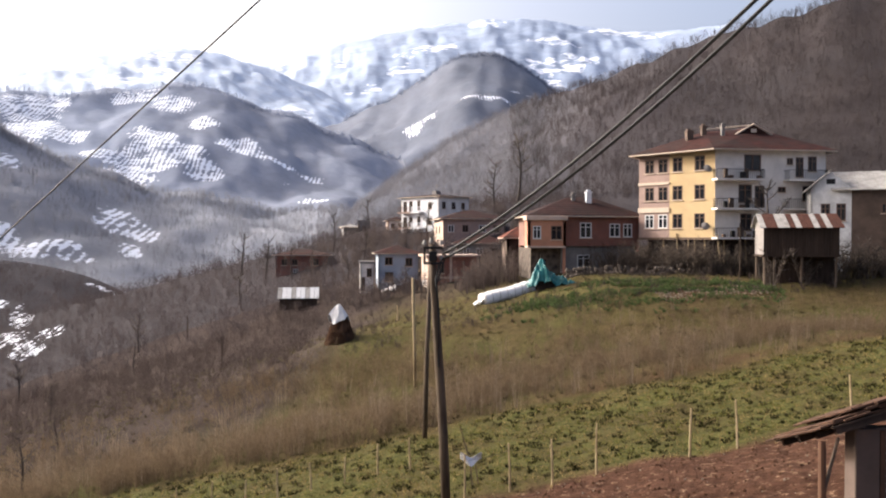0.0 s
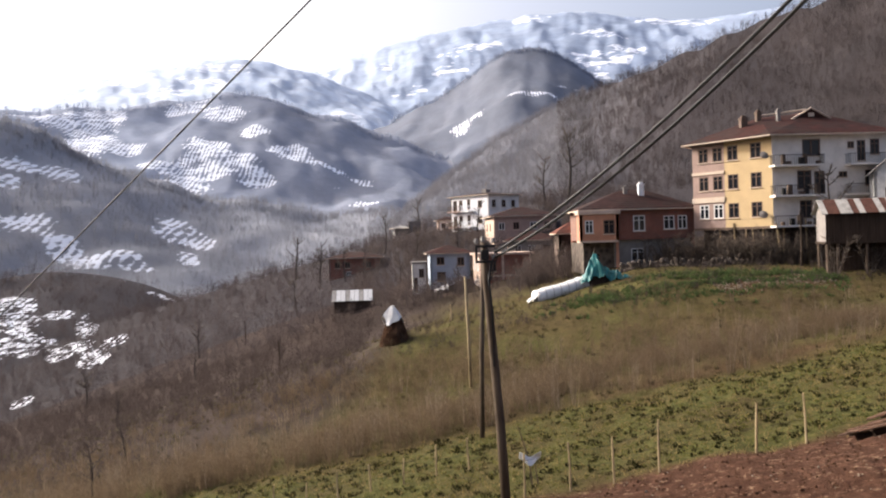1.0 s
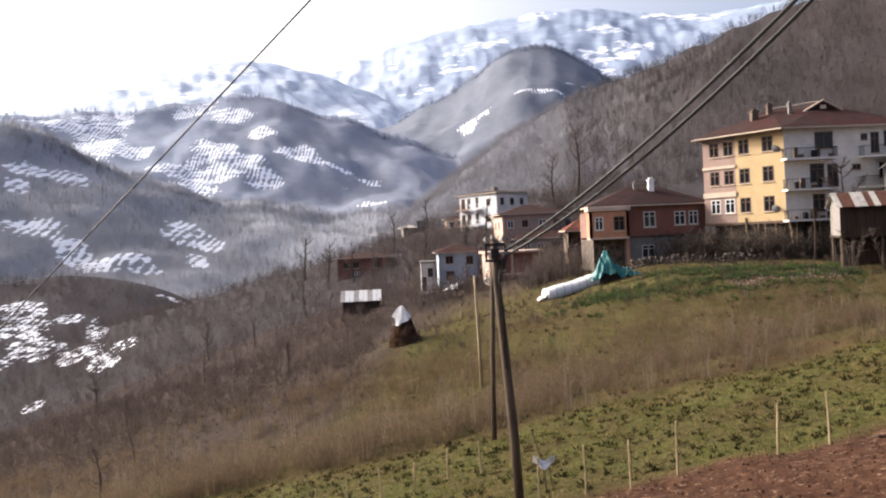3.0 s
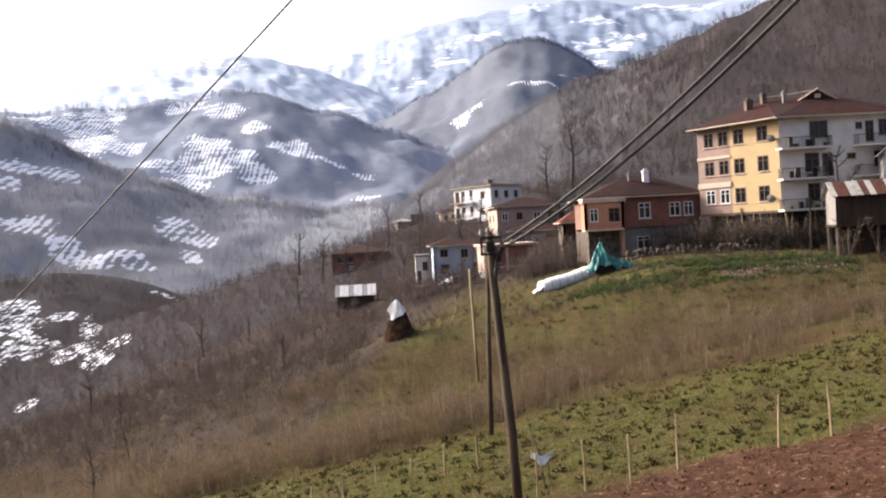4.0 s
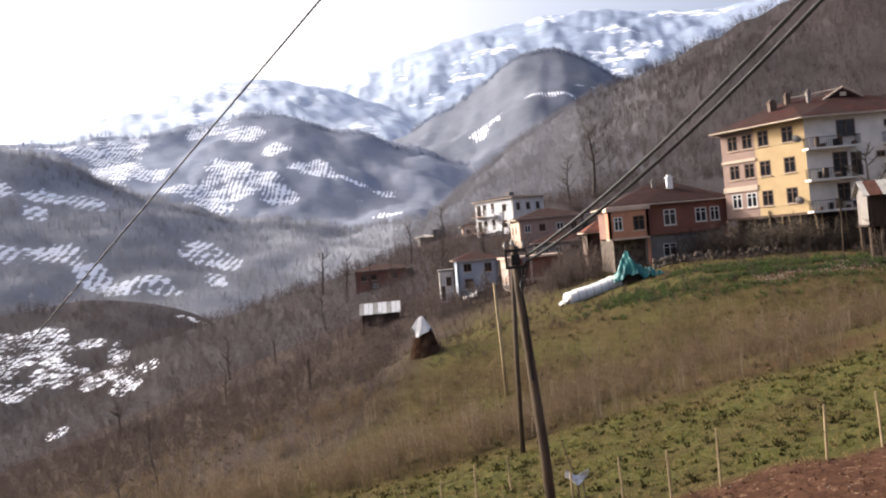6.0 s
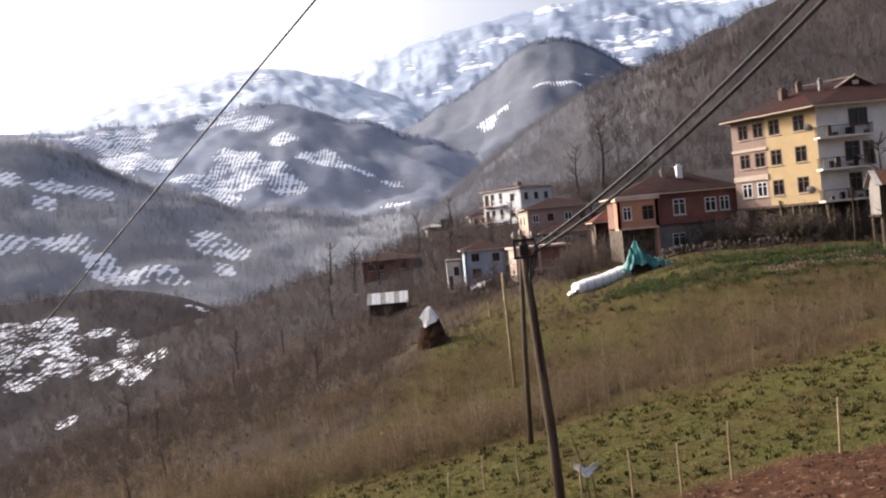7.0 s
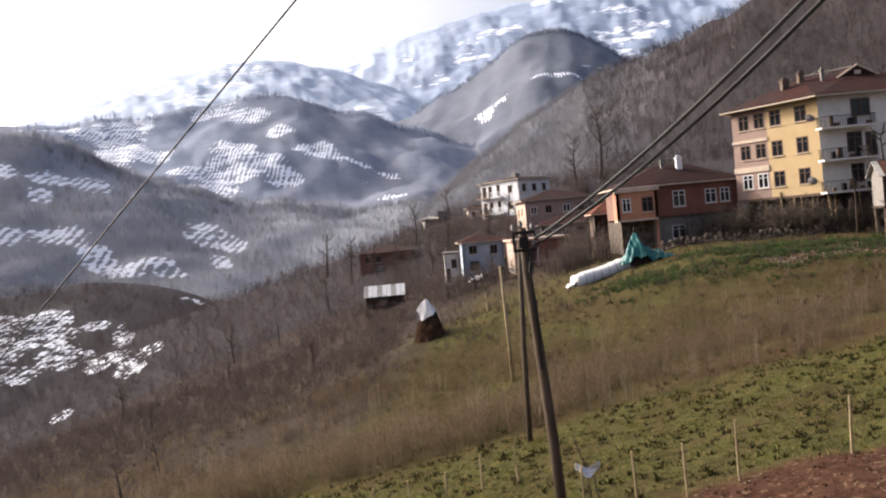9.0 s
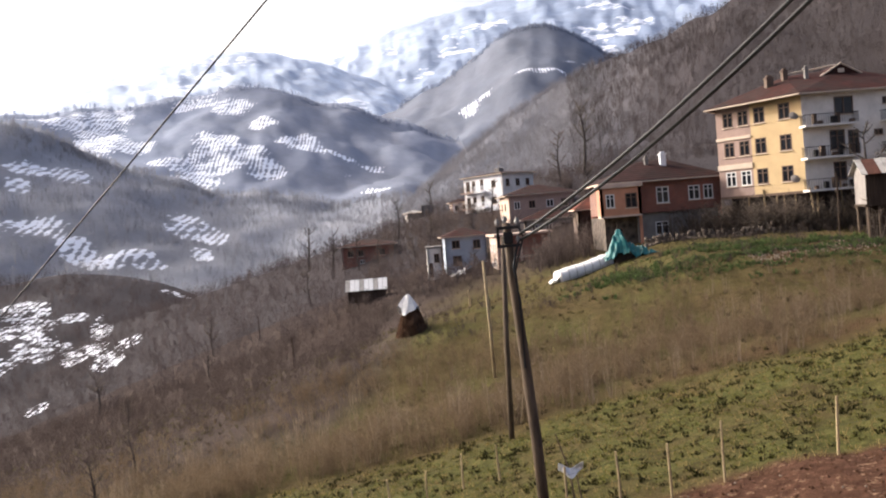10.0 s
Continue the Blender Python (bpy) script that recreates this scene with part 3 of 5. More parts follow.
def apartment_building():
    t = thing("apartment_building", "yellow, pink and white rendered apartment house with red tiled roof", "apartment building", (0, 0, 0))
    C, R_, B2, B1, L = (34.0, 78.1), (46.4, 79.0), (47.0, 91.0), (35.5, 94.0), (28.3, 85.3)
    z0, zt, st = 8.65, 17.75, 3.03
    mid = (L[0] + (C[0] - L[0]) * 0.42, L[1] + (C[1] - L[1]) * 0.42)
    la = math.hypot(mid[0] - L[0], mid[1] - L[1])
    lb = math.hypot(C[0] - mid[0], C[1] - mid[1])
    pink, yellow = [], []
    for k in range(3):
        kind = "white" if k == 0 else "dark"
        for u in (0.24, 0.68):
            pink.append((la * u - 0.15, z0 + k * st + 1.0, 1.15, 1.5, kind))
        for u in (0.07, 0.56):
            yellow.append((lb * u, z0 + k * st + 1.0, 1.2, 1.55, "dark"))
    side(t, L, mid, z0, zt, "pink", pink, label="dusty pink rendered wall")
    my = side(t, mid, C, z0, zt, "yellow", yellow, label="bright yellow rendered wall")
    d = Vector((mid[0] - L[0], mid[1] - L[1], 0))
    mp = Matrix.Translation((*L, 0)) @ Matrix.Rotation(math.atan2(d.y, d.x), 4, "Z")
    for k in (1, 2):
        bm = bmesh.new()
        brick_box(bm, (-0.05, -0.12, z0 + k * st - 0.3), (la, -0.004, z0 + k * st + (0.25 if k == 1 else 0.0)))
        part("floor_band", bm, M["trim"], t, "pale band at floor level").matrix_basis = mp
    front = [(3.2, z0 + 2 * st + 0.9, 1.9, 1.7, "dark"), (8.0, z0 + 2 * st + 1.6, 0.7, 0.7, "dark"), (9.0, z0 + 2 * st + 0.3, 0.9, 2.1, "dark"), (10.4, z0 + 2 * st + 0.9, 1.0, 1.6, "dark"),
             (2.6, z0 + st + 0.6, 1.5, 1.9, "dark"), (4.4, z0 + st + 0.1, 1.1, 2.3, "dark"), (7.0, z0 + st + 1.7, 0.9, 0.6, "dark"), (9.8, z0 + st + 0.8, 2.0, 1.6, "dark"),
             (2.8, z0 + 0.7, 1.3, 1.8, "dark"), (4.6, z0 + 0.1, 1.0, 2.2, "dark"), (7.2, z0 + 1.6, 0.9, 0.6, "dark"), (10.0, z0 + 0.8, 1.4, 1.5, "dark")]
    mf = side(t, C, R_, z0, zt, "white", front, label="grey-white rendered wall")
    side(t, R_, B2, z0, zt, "white")
    side(t, B2, B1, z0, zt, "white")
    side(t, B1, L, z0, zt, "pink")
    for k in range(3):
        b = balcony(t, -0.35, 4.9, z0 + k * st + 0.02, mf, 1.2)
        # boxes and pots along the railing
        for i in range(5):
            x = 0.3 + i * 0.9 + 0.2 * math.sin(3 * i + k)
            bm = bmesh.new()
            brick_box(bm, (x, -1.12, z0 + k * st + 0.03), (x + 0.35 + 0.1 * (i % 3), -0.75, z0 + k * st + 0.35 + 0.35 * ((i + k) % 3)), bevel=0.04)
            part("balcony_box", bm, M[("frame_dark", "iron", "brown")[(i + k) % 3]], b)
    for k in (1, 2):
        balcony(t, 7.6, 12.3, z0 + k * st + 0.02, mf, 1.2)
    poly = [C, R_, B2, B1, L]
    roof = hip_roof(t, poly, zt + 0.02, [(36.0, 86.0, 20.7), (42.0, 85.5, 21.0)], "tile", 0.9)
    chimney(roof, 33.6, 84.2, 19.8, 0.55, 0.7, "brown")
    chimney(roof, 35.4, 84.6, 20.3, 0.7, 0.5, "brown")
    chimney(roof, 37.0, 83.2, 20.0, 0.9, 0.35, "grey")
    bm = bmesh.new()
    v = [bm.verts.new(p) for p in ((38.6, 83.4, 20.0), (42.6, 83.4, 20.0), (40.6, 83.4, 21.2), (38.6, 88, 20.2), (42.6, 88, 20.2), (40.6, 88, 21.2))]
    for f in ((0, 1, 2), (1, 4, 5, 2), (3, 0, 2, 5), (4, 3, 5)):
        bm.faces.new([v[i] for i in f])
    g = part("dormer", bm, M["tile"], roof)
    bm = bmesh.new()
    tube(bm, [(38.5, 83.35, 20.05), (40.6, 83.35, 21.25), (42.7, 83.35, 20.05)], 0.1, 5)
    tube(bm, [(35.6, 84.9, 20.75), (40.6, 84.4, 21.25)], 0.09, 5)
    part("verge_board", bm, M["trim"], g)
    bm = bmesh.new()
    brick_box(bm, (40.3, 83.28, 20.3), (40.9, 83.38, 20.7))
    part("dormer_vent", bm, M["trim"], g)
    f1 = flue(t, 33.4, 78.4, 15.9)
    shared("satellite_dish", f1.data, t, Matrix.Translation((-0.2, 0.1, -6.0)))
    # the open undercroft of posts and stone on the slope
    base = [(34.6, 79.4), (45.8, 80.0), (46.4, 90.0), (36, 93), (29.6, 86.0)]
    for a, b in zip(base, base[1:] + base[:1]):
        side(t, a, b, 2.5, z0 - 0.2, "dark_stone", name="basement_wall")
    bm = bmesh.new()
    n = len(poly)
    lo = [bm.verts.new((*p, z0 - 0.25)) for p in poly]
    hi = [bm.verts.new((*p, z0)) for p in poly]
    bm.faces.new(list(reversed(lo)))
    bm.faces.new(hi)
    for i in range(n):
        bm.faces.new((lo[i], lo[(i + 1) % n], hi[(i + 1) % n], hi[i]))
    part("floor_slab", bm, M["frame_dark"], t)
    return t


def simple_house(name, label, x, y, z0, w, d, rz, zt, walls, holes=(), left=(), roof="hip", rise=1.8, roof_mat="tile_dark", over=0.6):
    """A rectangular house: front along local x, heights from its own foot."""
    t = thing(name, label, "house", (x, y, z0), rz)
    p = [(0, 0), (w, 0), (w, d), (0, d)]
    mats = list(walls)
    side(t, p[0], p[1], -2.5, zt, mats[0], holes)
    side(t, p[1], p[2], -2.5, zt, mats[2 % len(mats)])
    side(t, p[2], p[3], -2.5, zt, mats[0])
    side(t, p[3], p[0], -2.5, zt, mats[1 % len(mats)], left)
    if roof == "hip":
        r = hip_roof(t, p, zt + 0.02, [(min(w, d) * 0.5, d / 2, zt + rise), (max(w - d * 0.5, w * 0.5 + 0.05), d / 2, zt + rise)], roof_mat, over)
    elif roof == "flat":
        bm = bmesh.new()
        brick_box(bm, (-over, -over, zt + 0.002), (w + over, d + over, zt + 0.28))
        r = part("roof", bm, M[roof_mat], t)
    return t, r


def gable_roof(t, w, d, zt, rise, mat, over=0.4, ridge_along="x", gable_mat="old"):
    """A pitched roof of two slabs with its two gables."""
    L, S = (w, d) if ridge_along == "x" else (d, w)
    m = Matrix() if ridge_along == "x" else Matrix.Translation((w, 0, 0)) @ Matrix.Rotation(radians(90), 4, "Z")
    bm = bmesh.new()
    k = rise / (S / 2)
    for s in (0, 1):
        y0, ym = (-over, S / 2) if s == 0 else (S + over, S / 2)
        z0 = zt - over * k
        v = [bm.verts.new(m @ Vector(p)) for p in ((-over, y0, z0), (L + over, y0, z0), (L + over, ym, zt + rise), (-over, ym, zt + rise),
                                                  (-over, y0, z0 + 0.12), (L + over, y0, z0 + 0.12), (L + over, ym, zt + rise + 0.12), (-over, ym, zt + rise + 0.12))]
        for f in ((0, 1, 2, 3), (4, 5, 6, 7), (0, 1, 5, 4), (1, 2, 6, 5), (3, 0, 4, 7)):
            bm.faces.new([v[i] for i in f])
    bmesh.ops.recalc_face_normals(bm, faces=bm.faces)
    roof = part("roof", bm, M[mat], t)
    for x in (0.0, L - 0.25):
        bm = bmesh.new()
        f = [bm.verts.new(m @ Vector((x + o, y, z))) for o in (0, 0.25) for y, z in ((0, zt), (S, zt), (S / 2, zt + rise - 0.02))]
        for q in ((0, 1, 2), (3, 4, 5), (0, 1, 4, 3), (1, 2, 5, 4), (2, 0, 3, 5)):
            bm.faces.new([f[i] for i in q])
        bmesh.ops.recalc_face_normals(bm, faces=bm.faces)
        part("gable", bm, M[gable_mat], t)
    return roof


def brick_house():
    t = thing("brick_house", "red brick house with pale orange bay and dark hip roof", "house", (0, 0, 0))
    z0, zm, zt = 4.0, 7.7, 11.0
    p = [(19.4, 84.4), (28.6, 86.2), (27.4, 95.0), (16.0, 93.0), (16.0, 84.2)]
    side(t, (16.0, 85.2), (19.4, 85.4), z0, zm, "stone", [(1.0, 5.0, 0.9, 1.3, "dark")], "lower_wall", "grey stone lower wall")
    side(t, (19.4, 84.9), (28.4, 86.6), z0, zm, "grey", [(1.9, 5.3, 1.5, 1.4, "white"), (5.6, 4.6, 1.1, 2.0, "dark")], "lower_wall", "grey cement lower wall")
    side(t, (19.4, 84.4), (28.6, 86.2), zm, zt, "brick", [(2.1, 8.6, 1.4, 1.7, "white"), (5.7, 8.7, 1.3, 1.5, "white"), (7.4, 8.7, 1.1, 1.5, "white")], label="red brick upper wall")
    side(t, (28.6, 86.2), (27.4, 95.0), z0, zt, "brick")
    side(t, (27.4, 95.0), (16.0, 93.0), z0, zt, "brick")
    side(t, (16.0, 93.0), (16.0, 85.3), z0, zm - 0.21, "stone", name="lower_wall")
    side(t, (16.0, 93.0), (16.0, 85.61), zm, zt, "brick")
    # the rendered bay that juts out over the lower floor
    bay = [(15.4, 83.6), (19.6, 83.6), (19.6, 85.6), (15.4, 85.6)]
    side(t, bay[0], bay[1], zm, zt - 0.5, "orange", [(0.55, 8.5, 0.9, 1.4, "white"), (2.55, 8.4, 1.2, 1.5, "dark")], "bay_wall", "pale orange bay wall")
    side(t, bay[1], bay[2], zm, zt - 0.5, "orange", (), "bay_wall")
    side(t, bay[3], bay[0], zm, zt - 0.5, "orange", (), "bay_wall")
    bm = bmesh.new()
    brick_box(bm, (15.2, 83.4, zt - 0.498), (19.8, 85.6, zt - 0.02), bevel=0.03)
    part("bay_parapet", bm, M["peach"], t)
    bm = bmesh.new()
    brick_box(bm, (15.4, 83.6, zm - 0.2), (19.6, 85.6, zm - 0.002))
    part("bay_floor", bm, M["peach"], t)
    bm = bmesh.new()
    brick_box(bm, (19.42, 84.25, z0), (19.72, 84.4, zt - 0.03))
    part("corner_column", bm, M["orange"], t)
    roof = hip_roof(t, p, zt + 0.02, [(21.0, 89.5, 13.3), (24.0, 90.0, 13.4)], "tile_dark", 0.7)
    chimney(roof, 23.3, 88.3, 13.0, 0.8, 0.6, "bright")
    chimney(roof, 21.6, 88.6, 13.0, 0.5, 0.4, "grey")
    return t


def old_white_house():
    t = thing("old_white_house", "old flaking whitewashed house with grey sheet gable roof", "house", (42.2, 74.4, 4.7), -24)
    w, d, zt = 9.0, 8.0, 8.8
    side(t, (0, 0), (3.7, 0), 0, zt, "old", [(0.95, 5.6, 0.85, 1.7, "dark"), (2.35, 5.6, 0.85, 1.7, "dark")], label="flaking white wall")
    side(t, (3.702, -0.03), (w, -0.03), 0, zt, "brown", [(2.6, 6.3, 0.8, 1.0, "dark")], label="weathered brown wall")
    side(t, (w, 0), (w, d), 0, zt, "brown")
    side(t, (w, d), (0, d), 0, zt, "old")
    side(t, (0, d), (0, 0), 0, zt, "old")
    # the front gable with a vent, and the long sheet roof behind it
    bm = bmesh.new()
    v = [bm.verts.new(p) for p in ((-0.5, -0.5, zt - 0.3), (1.85, -0.5, zt + 1.75), (1.85, 4, zt + 1.75), (-0.5, 4, zt - 0.3), (-0.5, -0.5, zt - 0.18), (1.85, -0.5, zt + 1.87), (1.85, 4, zt + 1.87), (-0.5, 4, zt - 0.18))]
    for f in ((0, 1, 2, 3), (7, 6, 5, 4), (0, 4, 5, 1), (1, 5, 6, 2), (2, 6, 7, 3), (3, 7, 4, 0)):
        bm.faces.new([v[i] for i in f])
    r = part("roof", bm, M["tin"], t)
    n = 9
    for i in range(n):
        a, b = 1.86 + (w + 0.4 - 1.86) * i / n, 1.86 + (w + 0.4 - 1.86) * (i + 1) / n - 0.02
        off = 0.02 * (i % 2)
        bm = bmesh.new()
        q = [bm.verts.new(p) for p in ((a, -0.55, zt - 0.25 + off), (b, -0.55, zt - 0.25 + off), (b, 4, zt + 1.85 + off), (a, 4, zt + 1.85 + off), (a, -0.55, zt - 0.18 + off), (b, -0.55, zt - 0.18 + off), (b, 4, zt + 1.92 + off), (a, 4, zt + 1.92 + off))]
        for f in ((3, 2, 1, 0), (4, 5, 6, 7), (0, 1, 5, 4), (1, 2, 6, 5), (2, 3, 7, 6), (3, 0, 4, 7)):
            bm.faces.new([q[k] for k in f])
        part("roof_sheet", bm, M["tin"], r)
    bm = bmesh.new()
    f = [bm.verts.new(p) for p in ((0, 0, zt), (3.7, 0, zt), (1.85, 0, zt + 1.65), (0, 0.25, zt), (3.7, 0.25, zt), (1.85, 0.25, zt + 1.65))]
    for q in ((0, 1, 2), (5, 4, 3), (0, 3, 4, 1), (1, 4, 5, 2), (2, 5, 3, 0)):
        bm.faces.new([f[i] for i in q])
    part("gable", bm, M["old"], t)
    bm = bmesh.new()
    brick_box(bm, (1.45, -0.04, zt + 0.45), (2.25, -0.004, zt + 0.95))
    part("gable_vent", bm, M["iron"], t)
    return t


def stilt_barn():
    t = thing("stilt_barn", "small wooden barn on stilts with striped rusty tin roof", "barn", (33.6, 66.6, 4.0), -15)
    w, d, z0, zt = 6.3, 4.0, 2.9, 5.6
    for i, x in enumerate((0.15, 0.95, 3.2, w - 0.3)):
        for y in (0.2, d - 0.3):
            bm = bmesh.new()
            tube(bm, [(x, y, -0.6), (x + 0.05 * (i - 1), y, z0)], 0.12, 6)
            part("stilt", bm, M["wood"], t)
    bm = bmesh.new()
    brick_box(bm, (-0.1, -0.1, z0), (w + 0.1, d + 0.1, z0 + 0.18))
    part("floor_deck", bm, M["dark_wood"], t)
    rng = random.Random(4)
    board = None
    for i in range(28):
        x = i * w / 28
        if board is None:
            bm = bmesh.new()
            brick_box(bm, (0, 0, 0), (w / 28 - 0.015, 0.05, zt - z0 - 0.2), bevel=0.006)
            board = part("board", bm, M["dark_wood"], t)
            board.matrix_basis = Matrix.Translation((x, 0, z0 + 0.18))
        else:
            shared("board", board.data, t, Matrix.Translation((x, rng.uniform(-0.02, 0.02), z0 + 0.18 - rng.uniform(0, 0.08))))
    # dark boards added behind the stilts in place of the shaded void
    side(t, (0.3, 1.6), (w, 1.6), -0.6, z0 - 0.02, "dark_wood", name="skirt_wall")
    side(t, (0, d), (0, 0.06), z0 + 0.182, zt, "grey", label="pale grey end wall")
    side(t, (w, 0), (w, d), z0 + 0.182, zt, "dark_wood")
    side(t, (w, d), (0, d), z0 + 0.182, zt, "dark_wood")
    bm = bmesh.new()
    f = [bm.verts.new(p) for p in ((0.0, 0, zt), (0, d, zt), (0, d / 2, zt + 1.1), (0.15, 0, zt), (0.15, d, zt), (0.15, d / 2, zt + 1.1))]
    for q in ((0, 1, 2), (5, 4, 3), (0, 3, 4, 1), (1, 4, 5, 2), (2, 5, 3, 0)):
        bm.faces.new([f[i] for i in q])
    part("gable", bm, M["grey"], t)
    # roof sheets in alternating rust and zinc
    n = 14
    roof = None
    for i in range(n):
        a, b = -0.35 + (w + 0.7) * i / n, -0.35 + (w + 0.7) * (i + 1) / n - 0.02
        bm = bmesh.new()
        for s in (0, 1):
            y0 = -0.4 if s == 0 else d + 0.4
            q = [bm.verts.new(p) for p in ((a, y0, zt - 0.15), (b, y0, zt - 0.15), (b, d / 2, zt + 1.15), (a, d / 2, zt + 1.15), (a, y0, zt - 0.1), (b, y0, zt - 0.1), (b, d / 2, zt + 1.2), (a, d / 2, zt + 1.2))]
            for g in ((3, 2, 1, 0), (4, 5, 6, 7), (0, 1, 5, 4), (1, 2, 6, 5), (3, 0, 4, 7)):
                bm.faces.new([q[k] for k in g])
        bmesh.ops.recalc_face_normals(bm, faces=bm.faces)
        pale = i in (0, 3, 4, 6, 9, 11)
        part("roof_sheet", bm, M["tin" if pale else "rust"], t, "zinc roof sheet" if pale else "rusty roof sheet")
    return t


apartment_building()
brick_house()
old_white_house()
stilt_barn()


def village():
    """The smaller houses further down the slope."""
    # white three-storey house
    t, r = simple_house("white_house", "three-storey white rendered house with balconies and dark flat hip roof", 2.9, 152.0, 9.9, 10.4, 8, -50, 6.5, ["bright", "peach", "white"],
                        [(0.6, 3.8, 1.1, 2.0, "dark"), (2.3, 3.8, 1.0, 2.0, "dark"), (0.6, 0.8, 1.1, 2.0, "dark"), (2.3, 0.8, 1.0, 2.0, "dark"), (4.6, 4.0, 0.9, 1.9, "dark"), (4.6, 1.0, 0.9, 1.9, "dark"), (7.6, 4.2, 1.1, 1.3, "dark"), (7.6, 1.2, 1.1, 1.3, "dark")],
                        [(1.2, 3.8, 1.2, 1.5, "dark"), (4.0, 3.8, 1.2, 1.5, "dark")], rise=0.7, over=0.5)
    side(t, (10.45, 0.0), (10.45, 8.0), 0.0, 6.45, "white", [(0.9, 4.2, 0.9, 1.3, "dark"), (3.4, 4.2, 1.0, 1.3, "dark"), (6.0, 4.2, 0.9, 1.3, "dark"), (3.4, 1.2, 1.0, 1.3, "dark")], label="white rendered side wall")
    for z in (0.7, 3.7):
        balcony(t, 0.2, 3.5, z, Matrix(), 1.2, "pink", "brown")
        balcony(t, 4.0, 6.6, z, Matrix(), 1.2, "bright", "bright")
    bm = bmesh.new()
    brick_box(bm, (5.0, 3.5, 6.9), (6.2, 4.7, 7.8))
    tube(bm, [(5.6, 4.1, 7.8), (5.6, 4.1, 9.3)], 0.08, 5)
    tube(bm, [(5.0, 4.1, 8.6), (6.2, 4.1, 8.9)], 0.06, 5)
    part("water_tank", bm, M["grey"], r)
    simple_house("low_white_house", "low white house with brown roof beside the taller one", 0.3, 158, 9.6, 3.8, 4, 5, 2.6, ["bright", "peach"], [(0.6, 1.0, 0.8, 1.0, "dark"), (2.2, 1.0, 0.8, 1.0, "dark")], rise=0.8)
    # brown-roofed pair behind the pole
    simple_house("brown_house", "pinkish house with broad brown tiled roof", 9.3, 127.5, 6.2, 10.5, 9, 6, 5.6, ["pink", "peach", "brown"],
                 [(0.8, 3.4, 1.0, 1.2, "white"), (3.2, 3.4, 1.0, 1.2, "dark"), (6.0, 3.4, 1.2, 1.2, "white"), (8.4, 3.4, 1.0, 1.2, "dark")], [(2, 3.2, 1.1, 1.3, "dark"), (5, 3.2, 1.1, 1.3, "dark")], rise=1.6, roof_mat="tile_dark")
    simple_house("low_brown_house", "low house with reddish tiled roof and white gable windows", 10.6, 117.5, 4.4, 7.4, 6, -4, 3.4, ["grey", "brown"],
                 [(1.0, 1.5, 1.0, 1.2, "white"), (3.0, 1.5, 1.0, 1.2, "white"), (5.2, 1.5, 1.0, 1.2, "dark")], rise=1.4, roof_mat="tile")
    t, r = simple_house("orange_roofed_shed", "small shed with orange tiled roof beside the brick house", 15.3, 98.0, 5.6, 3.4, 4, 0, 3.0, ["dark_stone", "brown"], rise=1.5, roof_mat="tile_orange")
    # blue house with annex
    simple_house("blue_house", "pale blue two-storey house with reddish roof", -1.1, 109.5, 1.6, 5.6, 6, 4, 4.8, ["blue", "blue"],
                 [(0.9, 3.2, 1.1, 1.1, "dark"), (0.9, 0.9, 1.2, 1.3, "dark"), (3.8, 3.0, 1.0, 1.2, "dark")], rise=1.2, roof_mat="tile")
    simple_house("pale_annex", "narrow off-white annex with flat roof beside the blue house", -3.6, 107.8, 1.2, 1.9, 3, 3, 3.9, ["white", "white"], [(0.9, 2.0, 0.7, 1.2, "dark"), (0.2, 0.1, 0.5, 1.9, "dark")], roof="flat", over=0.15, roof_mat="grey")
    # unfinished brick house with concrete frame
    t, r = simple_house("unfinished_house", "unfinished red brick house with peach end wall and concrete frame", 5.5, 102.2, 0.6, 6.9, 5, 8, 5.5, ["brick", "peach"],
                        [(1.2, 3.3, 1.0, 1.2, "dark")], [(1.0, 3.4, 1.0, 1.2, "white"), (2.9, 3.4, 1.0, 1.2, "white"), (1.0, 0.8, 1.1, 1.4, "white"), (3.0, 0.6, 1.0, 1.8, "white")], roof="flat", over=0.35, roof_mat="peach")
    for x in (0.0, 2.9, 6.6):
        bm = bmesh.new()
        brick_box(bm, (x, -0.06, 0), (x + 0.32, -0.004, 5.48))
        part("column", bm, M["peach"], t)
    bm = bmesh.new()
    brick_box(bm, (0.0, -0.08, 2.6), (6.9, -0.062, 2.9))
    part("beam", bm, M["peach"], t)
    # red house low on the slope
    simple_house("red_house", "dull red house with low red roof among bare trees", -19.4, 139, 0.6, 9.0, 7, 3, 5.0, ["brick", "pink"],
                 [(1.0, 3.2, 1.0, 1.1, "dark"), (2.8, 3.2, 1.0, 1.1, "dark"), (3.0, 0.6, 0.9, 2.0, "white"), (6.5, 3.2, 1.0, 1.1, "dark")], rise=1.0, roof_mat="tile")
    simple_house("roadside_shed", "grey shed with pale sloping roof on the lower slope", -9.2, 170, 9.0, 3.2, 3, 12, 2.0, ["grey", "white"], rise=0.7, roof_mat="tin")
    simple_house("grey_shed", "narrow grey cement shed by the white house", -6.0, 168, 9.0, 2.6, 3, 0, 3.2, ["grey", "white"], [(0.8, 0.6, 0.9, 1.6, "dark")], roof="flat", over=0.1, roof_mat="grey")
    # hay barn with pale sheet roof
    t = thing("field_barn", "low dark field barn with pale corrugated sheet roof", "barn", (-13.5, 99.6, -0.6), 4)
    for p0, p1 in (((0, 0), (4.7, 0)), ((4.7, 0), (4.7, 3)), ((4.7, 3), (0, 3)), ((0, 3), (0, 0))):
        side(t, p0, p1, 0, 1.55, "dark_wood")
